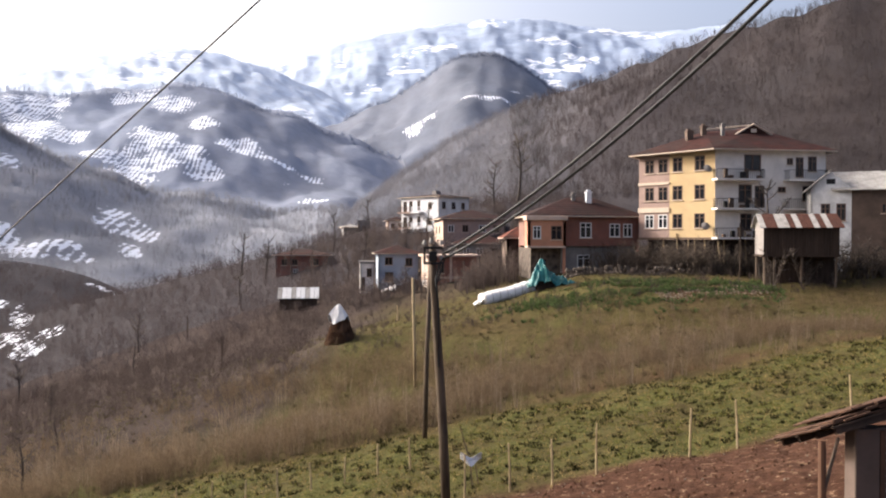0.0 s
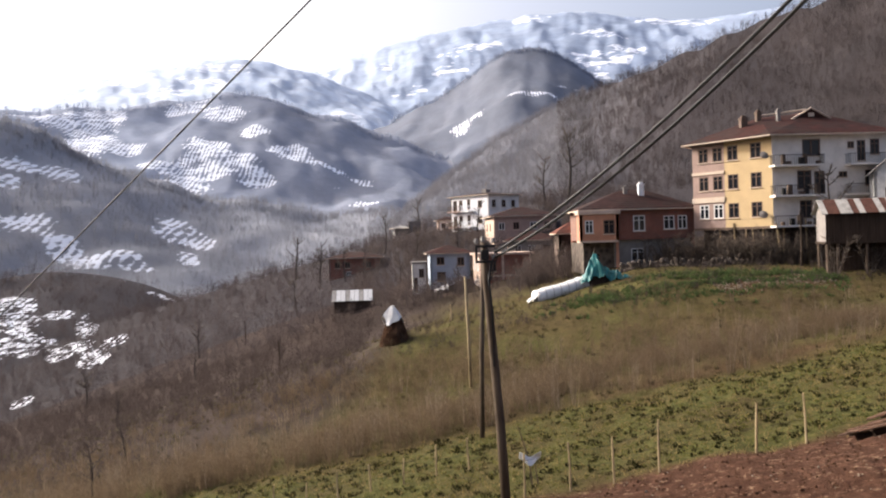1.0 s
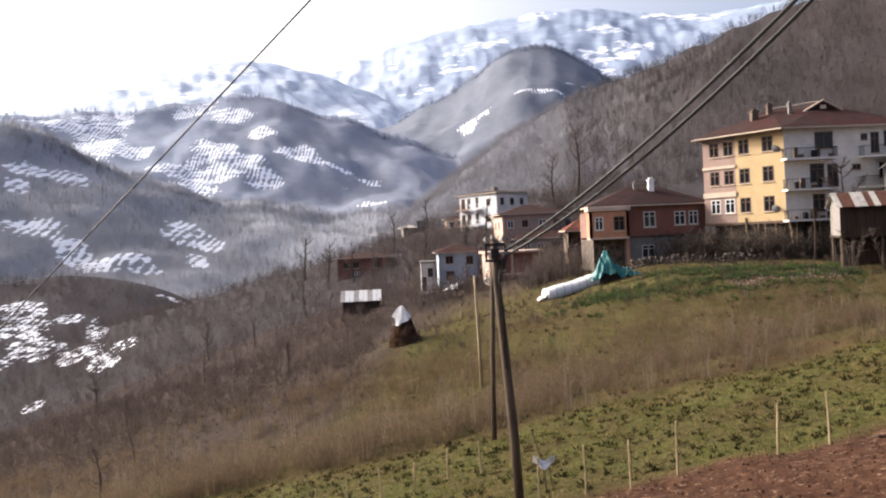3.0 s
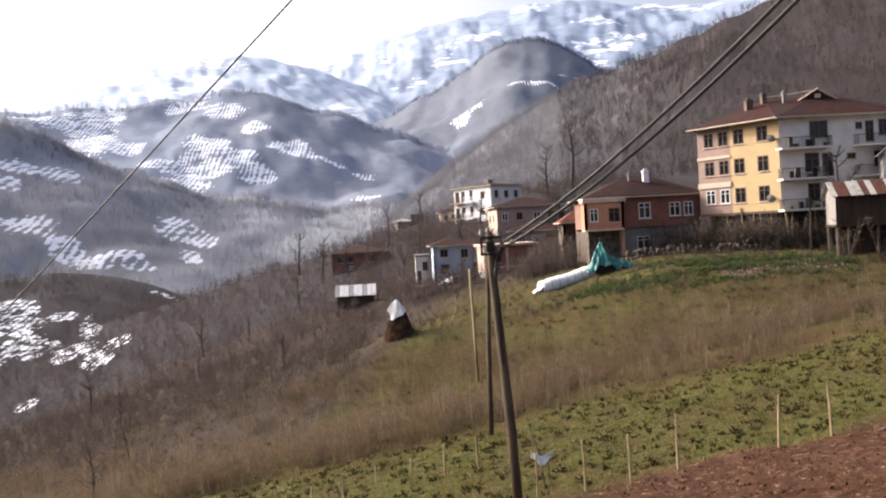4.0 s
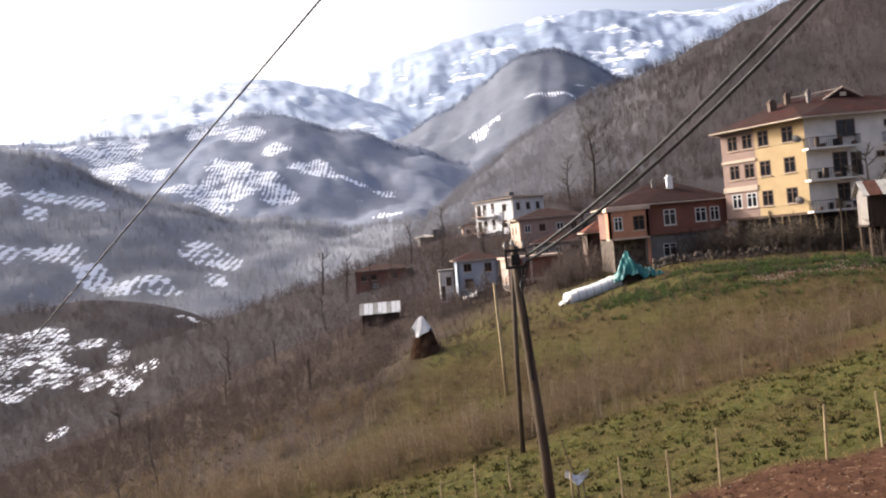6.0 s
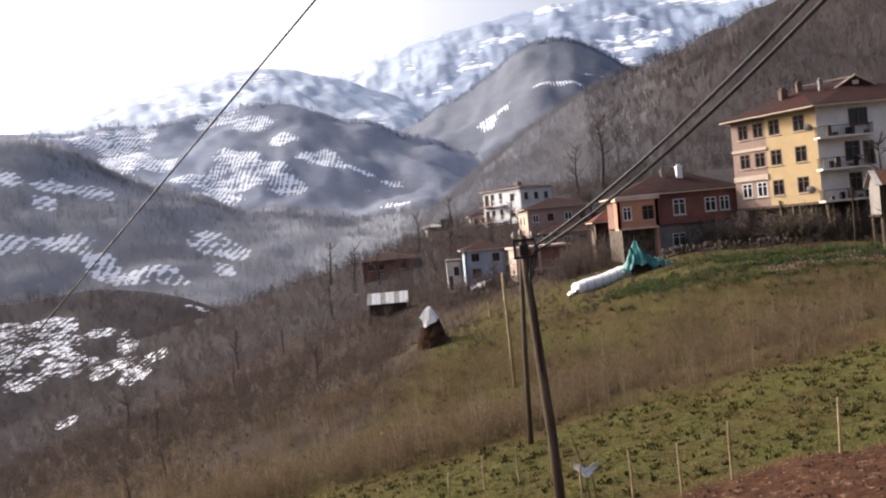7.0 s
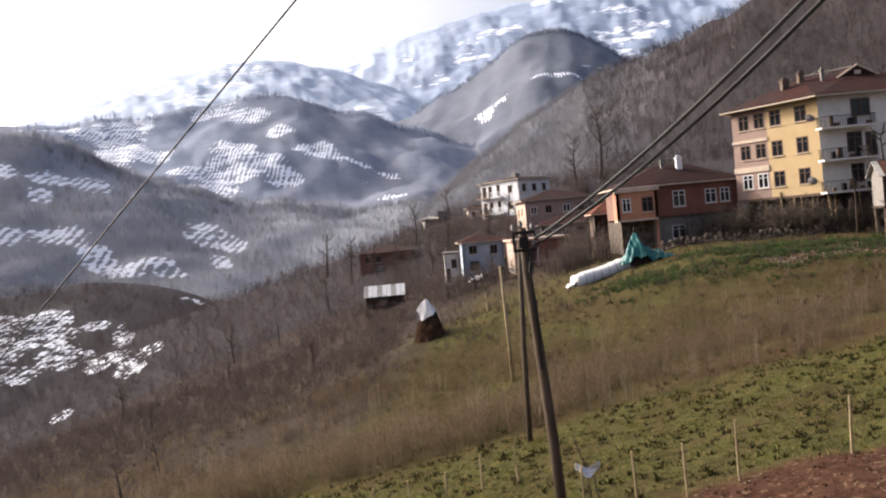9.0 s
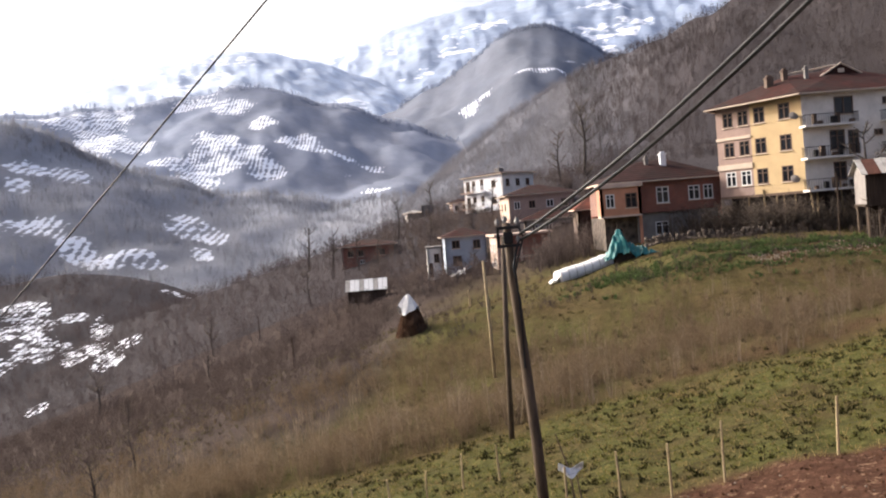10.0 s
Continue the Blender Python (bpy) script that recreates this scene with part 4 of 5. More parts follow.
    for i in range(9):
        bm = bmesh.new()
        a = -0.25 + i * 0.58
        brick_box(bm, (a, -0.3, 0), (a + 0.55, 2.0, 0.06), Matrix.Translation((0, 0, 1.62 + 0.01 * (i % 2))) @ Matrix.Rotation(radians(34), 4, "X"))
        part("roof_sheet", bm, M["plastic_white" if i % 3 else "tin"], t)


village()
# ---- undercroft and clutter below the apartment house ----
def wooden_props():
    rng = random.Random(8)
    bm = bmesh.new()
    tube(bm, [(0, 0, -0.5), (0.03, 0, 2.0), (0, 0.05, 4.3)], [0.11, 0.1, 0.09], 6)
    first = None
    spots = [(29.6 + i * 0.62, 84.0 - i * 0.78) for i in (1, 3, 4, 5, 6, 8)] + [(35.0 + i * 2.6, 78.3 + i * 0.2) for i in range(3)]
    for i, (x, y) in enumerate(spots):
        m = pose(x, y, ground_at(x, y) - 0.05, rng.uniform(-4, 4), rng.uniform(-5, 5), rng.uniform(0, 90))
        if first is None:
            me = bpy.data.meshes.new("wooden_prop")
            bm.to_mesh(me)
            me.materials.append(M["pale_wood"])
            first = tagged(new("wooden_prop", me), "rough pale timber prop under the apartment house", "timber prop", "props under the house")
            first.matrix_basis = m
        else:
            copy_thing(first, m)
    bm.free()
    # loose firewood heaped on the terrace
    bm = bmesh.new()
    for k in range(150):
        x = rng.uniform(23.5, 33.0)
        y = 84.2 - (x - 24) * 0.75 + rng.uniform(-1.4, 0.6)
        z = ground_at(x, y) + rng.uniform(0.0, 1.5) * (1 - abs(x - 28) / 7)
        a = rng.uniform(0, 3.14)
        l = rng.uniform(0.4, 1.1)
        tube(bm, [(x - l * math.cos(a), y - 0.4 * l * math.sin(a), z), (x + l * math.cos(a), y + 0.4 * l * math.sin(a), z + rng.uniform(-0.3, 0.4))], rng.uniform(0.05, 0.12), 5)
    me = bpy.data.meshes.new("firewood_heap")
    bm.to_mesh(me)
    bm.free()
    me.materials.append(M["wood"])
    tagged(new("firewood_heap", me), "heap of grey split firewood and branches under the house", "firewood", kind="stuff")
    # low dry-stone wall and rubble along the terrace edge
    bm = bmesh.new()
    for k in range(420):
        x = rng.uniform(19, 33)
        y = 81.0 - (x - 19) * 0.36 + rng.uniform(-0.25, 0.25)
        s = rng.uniform(0.12, 0.3)
        m = pose(x, y, ground_at(x, y) + rng.uniform(-0.05, 0.9) * rng.random(), rng.uniform(0, 90), rng.uniform(0, 90), rng.uniform(0, 90)) @ Matrix.Diagonal((s * 1.4, s, s * 0.8, 1))
        bmesh.ops.create_icosphere(bm, subdivisions=1, radius=1, matrix=m)
    me = bpy.data.meshes.new("dry_stone_wall")
    bm.to_mesh(me)
    bm.free()
    me.materials.append(M["stone"])
    tagged(new("dry_stone_wall", me), "low tumbled dry stone wall along the terrace edge", "stone wall", kind="stuff")


wooden_props()


# ---- poles and cables ----
def utility_pole(points, radii, label, fittings=False, mat="pole_wood"):
    t = thing("utility_pole", label, "utility pole", points[0], group="poles down the slope")
    o = Vector(points[0])
    loc = [Vector(p) - o for p in points]
    loc[0] = loc[0] - Vector((0, 0, 0.5))
    bm = bmesh.new()
    tube(bm, loc, radii, 10)
    part("shaft", bm, M[mat], t, smooth_faces=True)
    if fittings:
        top = loc[-1]
        bm = bmesh.new()
        for dz in (-0.12, -0.62):
            brick_box(bm, (top.x - 0.3, top.y - 0.2, top.z + dz - 0.04), (top.x + 0.34, top.y - 0.13, top.z + dz + 0.04))
        brick_box(bm, (top.x - 0.3, top.y - 0.2, top.z - 0.579), (top.x - 0.23, top.y - 0.13, top.z - 0.161))
        part("bracket", bm, M["iron"], t)
        ins = None
        for dx, dz in ((-0.26, 0.0), (0.28, 0.0), (-0.05, 0.06), (0.28, -0.5)):
            m = Matrix.Translation((top.x + dx, top.y - 0.17, top.z + dz))
            if ins is None:
                bm = bmesh.new()
                for k, (r, z) in enumerate(((0.045, 0.0), (0.075, 0.05), (0.05, 0.11))):
                    bmesh.ops.create_cone(bm, segments=10, radius1=r, radius2=r * 0.75, depth=0.07, cap_ends=True, matrix=Matrix.Translation((0, 0, z)))
                ins = part("insulator", bm, M["ceramic"], t)
                ins.matrix_basis = m
            else:
                shared("insulator", ins.data, t, m)
        bm = bmesh.new()
        tube(bm, [top + Vector(v) for v in ((0.32, -0.18, -0.45), (0.2, -0.18, -0.75), (0.1, -0.2, -1.2), (0.2, -0.2, -2.2), (0.19, -0.2, -4.0))], 0.035, 6)
        tube(bm, [top + Vector(v) for v in ((0.3, -0.18, -0.1), (0.42, -0.2, -0.4), (0.26, -0.2, -0.9), (0.13, -0.22, -1.3), (0.18, -0.22, -2.4))], 0.025, 6)
        part("drop_cable", bm, M["cable"], t)
        bm = bmesh.new()
        brick_box(bm, (top.x - 0.12, top.y - 0.24, top.z - 0.56), (top.x + 0.14, top.y - 0.1, top.z - 0.24), bevel=0.02)
        part("junction_box", bm, M["iron"], t)
    return t


g1 = ground_at(1.98, 24.0)
utility_pole([(1.98, 24.0, g1), (1.86, 24.0, 2.2), (1.68, 24.0, 5.0), (1.54, 24.0, 7.0), (1.5, 24.0, 8.25)], [0.165, 0.155, 0.14, 0.125, 0.115], "grey-brown wooden utility pole with iron bracket and insulators", True)
utility_pole([(1.87, 36.9, ground_at(1.87, 36.9)), (2.0, 37.0, 3.0), (2.2, 37.0, 7.6)], [0.13, 0.12, 0.1], "thin dark wooden pole at the field edge")
utility_pole([(2.1, 55.9, ground_at(2.1, 55.9)), (2.05, 55.9, 1.0), (1.92, 56.0, 5.6)], [0.12, 0.11, 0.09], "slender pale wooden pole in the brush", mat="pale_wood")


def overhead_cable(a, b, sag, radius, label, reach=(0.0, 1.0), n=44):
    """A hanging cable through a and b, drawn on past them as far as it reaches."""
    a, b = Vector(a), Vector(b)
    bm = bmesh.new()
    steps = [reach[0] + (reach[1] - reach[0]) * i / n for i in range(n + 1)]
    tube(bm, [a.lerp(b, f) - Vector((0, 0, 4 * sag * f * (1 - f))) for f in steps], radius, 6)
    me = bpy.data.meshes.new("overhead_cable")
    bm.to_mesh(me)
    bm.free()
    me.materials.append(M["cable"])
    return tagged(new("overhead_cable", me), label, "cable", "overhead cables")


CABLE = "thick black twisted overhead cable running from the pole"
overhead_cable((1.83, 23.8, 7.93), (6.37, 14.06, 12.21), 0.28, 0.04, CABLE, (0.0, 1.6))
overhead_cable((1.82, 23.8, 7.76), (6.67, 14.06, 12.19), 0.36, 0.04, CABLE, (0.0, 1.6))
overhead_cable((-29.96, 53.93, 4.79), (-8.39, 39.15, 18.69), 0.0, 0.05, "single black overhead wire crossing above the slope", (-0.6, 1.9))


# ---- fences ----
def fence(spots, height, label, seed, wires=2):
    rng = random.Random(seed)
    x0, y0 = spots[0]
    t = thing("stake_fence", label, "fence", (x0, y0, ground_at(x0, y0)))
    o = Vector((x0, y0, ground_at(x0, y0)))
    tops = []
    for x, y in spots:
        h = height * rng.uniform(0.88, 1.1)
        b = Vector((x, y, ground_at(x, y))) - o
        lean = Vector((rng.uniform(-0.07, 0.07), rng.uniform(-0.06, 0.06), 0))
        bm = bmesh.new()
        tube(bm, [b - Vector((0, 0, 0.3)), b + lean * 0.4 + Vector((rng.uniform(-0.02, 0.02), 0, h * 0.5)), b + lean + Vector((0, 0, h))], [0.042, 0.038, 0.03], 6)
        part("post", bm, M["pale_wood"], t)
        tops.append(b + lean * 0.8 + Vector((0, 0, h)))
    for k in range(wires):
        f = 0.85 - 0.35 * k
        for a, b in zip(tops, tops[1:]):
            bm = bmesh.new()
            tube(bm, [a - Vector((0, 0.04, height * (1 - f))), (a + b) / 2 - Vector((0, 0.04, height * (1 - f) + 0.05)), b - Vector((0, 0.04, height * (1 - f)))], 0.004, 4)
            part("wire", bm, M["iron"], t)
    return t


fence([(2.6, 24.3), (4.1, 24.2), (5.5, 24.0), (6.95, 23.9), (10.1, 23.9), (11.75, 23.9), (15.8, 24.0)], 1.6, "fence of thin pale stakes and wire along the ploughed soil", 3)
fence([(-17.5 + 1.32 * i, 30.2 - 0.02 * i) for i in range(15)], 1.2, "fence of short pale stakes and wire along the meadow edge", 5)


# ---- rag on a stick, loose stakes ----
def rag_stick():
    z = ground_at(2.95, 25.9)
    t = thing("marker_stake", "thin forked stick with a pale rag tied on", "stake", (2.95, 25.9, z))
    bm = bmesh.new()
    tube(bm, [(0.1, 0, -0.2), (0.0, 0, 0.9), (-0.35, 0, 2.1)], [0.03, 0.028, 0.018], 6)
    tube(bm, [(0.32, 0, -0.2), (0.2, 0, 0.8), (0.06, 0.02, 1.15)], [0.025, 0.022, 0.015], 6)
    part("stick", bm, M["wood"], t)
    bm = bmesh.new()
    g = bmesh.ops.create_grid(bm, x_segments=10, y_segments=4, size=0.5)["verts"]
    for v in g:
        x, y = v.co.x, v.co.y
        v.co = Vector((x * 0.75 + 0.02, 0.08 * math.sin(7 * x + 3 * y) - 0.12, 0.95 + 0.7 * x * x + y * 0.26 - 0.05 * math.cos(9 * x)))
    bmesh.ops.solidify(bm, geom=bm.faces[:], thickness=0.015)
    part("rag", bm, M["bright"], t)
    for x, y, h in ((1.05, 75.0, 1.6), (33.9, 72.0, 5.2), (-27.5, 110.0, 3.4), (-16.7, 80.0, 3.2)):
        zz = ground_at(x, y)
        s = thing("lone_stake", "upright weathered wooden stake in the slope", "stake", (x, y, zz))
        bm = bmesh.new()
        tube(bm, [(0, 0, -0.4), (0.05, 0, h * 0.5), (0, 0, h)], [0.1, 0.09, 0.07], 6)
        part("stake", bm, M["pale_wood" if h < 2 else "dark_wood"], s)


rag_stick()


# ---- haystack under a plastic sheet ----
def haystack():
    x, y = -4.1, 70.0
    z = ground_at(x, y)
    t = thing("haystack", "conical brown haystack capped with a white plastic sheet", "haystack", (x, y, z))
    rng = np.random.RandomState(5)
    bm = bmesh.new()
    rings = []
    for k in range(9):
        f = k / 8
        r = 1.35 * (1 - f) ** 0.75 + 0.06
        rings.append([bm.verts.new((r * math.cos(a) * (1 + 0.08 * rng.randn()), r * math.sin(a) * (1 + 0.08 * rng.randn()), -0.4 + 3.5 * f)) for a in np.linspace(0, 6.2832, 15)[:-1]])
    for a, b in zip(rings, rings[1:]):
        for i in range(14):
            bm.faces.new((a[i], a[(i + 1) % 14], b[(i + 1) % 14], b[i]))
    bm.faces.new(rings[-1])
    part("hay_cone", bm, M["hay"], t)
    n = 2600
    f = rng.uniform(0, 1, n) ** 1.3
    a = rng.uniform(0, 6.2832, n)
    r = 1.35 * (1 - f) ** 0.75 + 0.08
    base = np.stack([r * np.cos(a), r * np.sin(a), -0.3 + 3.3 * f], 1)
    tip = base + np.stack([np.cos(a) * 0.16, np.sin(a) * 0.16, rng.uniform(-0.55, -0.15, n)], 1)
    ob = new("hay_straw", cloud_mesh("hay_straw", base, tip, np.full(n, 0.03), rng, M["hay"]))
    ob.parent = t
    bm = bmesh.new()
    rings = []
    for k in range(8):
        f = k / 7
        ring = []
        for i in range(20):
            b = i * 6.2832 / 20
            hem = 1.35 + 0.35 * math.sin(3 * b + 0.6) + 0.2 * math.sin(5 * b)
            rr = (0.1 + 0.8 * f) * (1 + 0.1 * f * math.sin(6 * b + 1))
            ring.append(bm.verts.new((rr * math.cos(b) - 0.15, rr * math.sin(b), 3.25 - hem * f ** 1.15 + 0.04 * math.sin(9 * b + 5 * f))))
        rings.append(ring)
    for p, q in zip(rings, rings[1:]):
        for i in range(20):
            bm.faces.new((p[i], p[(i + 1) % 20], q[(i + 1) % 20], q[i]))
    bm.faces.new(list(reversed(rings[0])))
    bmesh.ops.recalc_face_normals(bm, faces=bm.faces)
    bmesh.ops.solidify(bm, geom=bm.faces[:], thickness=-0.03)
    part("plastic_cap", bm, M["plastic_white"], t, "creased white plastic sheet")
    return t


haystack()


# ---- plastic tunnel and teal tarpaulin ----
def tunnel():
    a, b = Vector((9.3, 74.9, ground_at(9.3, 74.9))), Vector((14.6, 76.6, ground_at(14.6, 76.6)))
    t = thing("plastic_tunnel", "low garden tunnel of white plastic sheet over hoops", "greenhouse", a)
    d = b - a
    perp = Vector((-d.y, d.x, 0)).normalized()
    bm = bmesh.new()
    rings = []
    n = 24
    for i in range(n + 1):
        f = i / n
        h = (1.12 + 0.03 * math.cos(f * 6.2832 * 6)) * (0.96 + 0.04 * math.sin(9 * f))
        rings.append([bm.verts.new(d * f + perp * (-0.95 * math.cos(math.pi * k / 12)) + Vector((0, 0, h * math.sin(math.pi * k / 12) ** 0.45 - 0.05))) for k in range(13)])
    for p, q in zip(rings, rings[1:]):
        for k in range(12):
            bm.faces.new((p[k], p[k + 1], q[k + 1], q[k]))
    bm.faces.new(rings[0])
    bmesh.ops.recalc_face_normals(bm, faces=bm.faces)
    bmesh.ops.solidify(bm, geom=bm.faces[:], thickness=0.02)
    part("cover", bm, M["plastic_white"], t, smooth_faces=True)
    hoop = None
    for i in range(8):
        f = i / 7
        bm = bmesh.new()
        tube(bm, [d * f + perp * (-0.98 * math.cos(math.pi * k / 10)) + Vector((0, 0, 1.17 * math.sin(math.pi * k / 10) ** 0.45 - 0.05)) for k in range(11)], 0.018, 5)
        part("hoop", bm, M["wood"], t)
    bm = bmesh.new()
    for v in bmesh.ops.create_grid(bm, x_segments=8, y_segments=5, size=0.5)["verts"]:
        x, y = v.co.x, v.co.y
        v.co = Vector((-0.35 + x * 0.9, y * 1.4, 0.25 + 0.45 * x + 0.1 * math.sin(11 * x + 7 * y)))
    bmesh.ops.solidify(bm, geom=bm.faces[:], thickness=0.02)
    part("loose_end", bm, M["plastic_white"], t)
    # teal sheet thrown over a heap, pulled up by a post
    x, y = 16.3, 76.0
    s = thing("teal_tarpaulin", "crumpled teal tarpaulin thrown over a heap on a post", "tarpaulin", (x, y, ground_at(x, y)))
    bm = bmesh.new()
    for v in bmesh.ops.create_grid(bm, x_segments=44, y_segments=18, size=0.5)["verts"]:
        u, w = v.co.x, v.co.y
        px, py = u * 5.2, w * 2.2
        peak = 2.35 * math.exp(-((px + 1.0) / 0.8) ** 2) + 0.75 * math.exp(-((px - 0.6) / 1.1) ** 2) + 0.35
        z = peak * (1 - (2 * w) ** 2 * 0.72) * (1 if px < 2.2 else 0.6)
        z += 0.14 * math.sin(6 * px + 3 * py) + 0.1 * math.sin(11 * py - 4 * px) + 0.07 * math.sin(17 * px)
        v.co = Vector((px + 0.12 * math.sin(5 * py), py + 0.15 * math.sin(4 * px), max(z, 0.05) + 0.05 * px))
    bmesh.ops.solidify(bm, geom=bm.faces[:], thickness=0.025)
    part("sheet", bm, M["teal"], s)
    bm = bmesh.new()
    bmesh.ops.create_icosphere(bm, subdivisions=2, radius=1, matrix=Matrix.Translation((-0.2, 0.1, 0.05)) @ Matrix.Diagonal((2.0, 0.75, 0.95, 1)))
    for v in bm.verts:
        v.co += v.co.normalized() * 0.12 * math.sin(9 * v.co.x + 7 * v.co.y + 5 * v.co.z)
    part("covered_heap", bm, M["dark_wood"], s)
    bm = bmesh.new()
    tube(bm, [(-1.0, 0, -0.3), (-1.0, 0, 2.6), (-0.95, 0, 3.4)], [0.06, 0.05, 0.04], 6)
    part("prop_post", bm, M["wood"], s)
    # a white rag of sheet left on the grass by the blue house
    x, y = 0.3, 104.5
    s = thing("plastic_scrap", "crumpled scrap of white plastic sheet on the grass", "plastic sheet", (x, y, ground_at(x, y)))
    bm = bmesh.new()
    for v in bmesh.ops.create_grid(bm, x_segments=12, y_segments=8, size=0.5)["verts"]:
        u, w = v.co.x, v.co.y
        v.co = Vector((u * 1.9, w * 1.3, 0.3 + 0.9 * (u + 0.4) * (1 - 3 * w * w) + 0.16 * math.sin(13 * u + 5 * w)))
    bmesh.ops.solidify(bm, geom=bm.faces[:], thickness=0.02)
    part("sheet", bm, M["plastic_white"], s)


tunnel()


# ---- lean-to close to the camera ----
def lean_to():
    gz = ground_at(9.2, 14)
    t = thing("garden_shed", "old garden shed with slate-layered lean-to roof and mesh front", "shed", (8.5, 13.7, gz))
    h = 4.45 - gz
    slope = math.atan2(0.66, 2.4)
    m = Matrix.Translation((0.15, 0, h)) @ Matrix.Rotation(-slope, 4, "Y") @ Matrix.Rotation(radians(-20), 4, "X")
    rng = random.Random(2)
    tile = None
    for row in range(4):
        for i in range(12):
            for j in range(5):
                if row == 2 and i == 0:
                    continue
                x = 0.15 + i * 0.5 + row * 0.22 - 0.1 * (row == 0) + rng.uniform(-0.03, 0.03)
                mm = m @ Matrix.Translation((x, -0.35 + j * 0.62 + rng.uniform(-0.08, 0.08), 0.04 + row * 0.055 + rng.uniform(0, 0.015))) @ Matrix.Rotation(radians(rng.uniform(-4, 2)), 4, "Y") @ Matrix.Rotation(radians(rng.uniform(-5, 5)), 4, "Z")
                if tile is None:
                    bm = bmesh.new()
                    brick_box(bm, (0, 0, 0), (0.56, 0.6, 0.045), bevel=0.008)
                    tile = part("roof_slab", bm, M["roof_slab"], t)
                    tile.matrix_basis = mm
                else:
                    shared("roof_slab", tile.data, t, mm)
    for j in range(4):
        bm = bmesh.new()
        brick_box(bm, (0.35, -0.3 + j * 0.9, -0.14), (6.0, -0.18 + j * 0.9, -0.01), m)
        part("rafter", bm, M["dark_wood"], t)
    bm = bmesh.new()
    brick_box(bm, (0.3, -0.35, -0.008), (6.0, 2.7, 0.03), m)
    part("roof_deck", bm, M["dark_wood"], t)
    bm = bmesh.new()
    tube(bm, [(0.34, -0.1, -0.3), (0.31, -0.1, 1.4), (0.3, -0.1, h - 0.1)], [0.085, 0.08, 0.075], 8)
    part("post", bm, M["post_wood"], t)
    bm = bmesh.new()
    tube(bm, [(0.34, -0.1, 1.7), (0.64, -0.1, h - 0.05)], 0.035, 6)
    part("brace", bm, M["wood"], t)
    bm = bmesh.new()
    brick_box(bm, (1.07, 0.0, -0.4), (1.6, 0.4, h + 0.08), bevel=0.02)
    part("wall_pier", bm, M["concrete"], t)
    bm = bmesh.new()
    brick_box(bm, (1.602, 0.35, -0.4), (6.0, 0.6, h + 0.02))
    brick_box(bm, (5.8, 0.61, -0.4), (6.0, 2.6, h + 0.2))
    part("back_wall", bm, M["concrete"], t)
    bm = bmesh.new()
    brick_box(bm, (1.64, 0.05, -0.3), (1.74, 0.15, h + 0.02))
    part("door_frame", bm, M["post_wood"], t)
    bm = bmesh.new()
    for k in range(26):
        a = k * 0.16 - 1.2
        for s in (1, -1):
            p0, p1 = (1.78, a if s > 0 else a + 1.1), (2.88, a + 1.1 if s > 0 else a)
            if max(p0[1], p1[1]) < h and min(p0[1], p1[1]) > -0.3:
                tube(bm, [(p0[0], 0.1, p0[1]), (p1[0], 0.1, p1[1])], 0.006, 4)
    part("wire_mesh", bm, M["tin"], t)
    return t


M["roof_slab"] = streaked("mossy_roof_slabs", col(54, 39, 31), col(92, 70, 58), 4.0, 0.9)
M["post_wood"] = streaked("reddish_timber", col(72, 52, 42), col(104, 78, 62), 6.0)
lean_to()


# ---- trees, brush and grass ----
def spray(base, height, rng, stems, twigs, spread, droop=0.0):
    """Blades of bare shrubs or trees standing at the base points."""
    n = len(base)
    B = np.repeat(base, stems, 0)
    H = np.repeat(height, stems) * rng.uniform(0.6, 1.05, n * stems)
    a = rng.uniform(0, 6.2832, n * stems)
    lean = rng.uniform(0.05, spread, n * stems) * H
    top = B + np.stack([np.cos(a) * lean, np.sin(a) * lean, H], 1)
    B = B + np.stack([np.cos(a), np.sin(a), 0 * a], 1) * (0.08 * H)[:, None]
    f = rng.uniform(0.25, 0.95, len(B) * twigs)
    T0 = np.repeat(B, twigs, 0) * (1 - f)[:, None] + np.repeat(top, twigs, 0) * f[:, None]
    b = rng.uniform(0, 6.2832, len(T0))
    hh = np.repeat(H, twigs)
    ln = hh * rng.uniform(0.12, 0.34, len(T0))
    T1 = T0 + np.stack([np.cos(b) * ln * 0.75, np.sin(b) * ln * 0.75, ln * rng.uniform(0.1 - droop, 0.9, len(T0))], 1)
    return B, top, T0, T1


def growth(name, label, category, xs, ys, hs, stems, twigs, spread, w_stem, w_twig, mat, seed):
    rng = np.random.RandomState(seed)
    base = np.stack([xs, ys, height(xs, ys) - 0.1], 1)
    B, top, T0, T1 = spray(base, hs, rng, stems, twigs, spread)
    me = cloud_mesh(name, np.concatenate([B, T0]), np.concatenate([top, T1]), np.concatenate([np.full(len(B), w_stem), np.full(len(T0), w_twig)]), rng, mat)
    return tagged(new(name, me), label, category, kind="stuff")


def scatter(n, x0, x1, y0, y1, seed):
    rng = np.random.RandomState(seed)
    return rng.uniform(x0, x1, n), rng.uniform(y0, y1, n), rng


def polar(n, a0, a1, r0, r1, seed):
    rng = np.random.RandomState(seed)
    a, r = np.radians(rng.uniform(a0, a1, n)), np.sqrt(rng.uniform(r0 * r0, r1 * r1, n))
    return r * np.sin(a), r * np.cos(a), rng


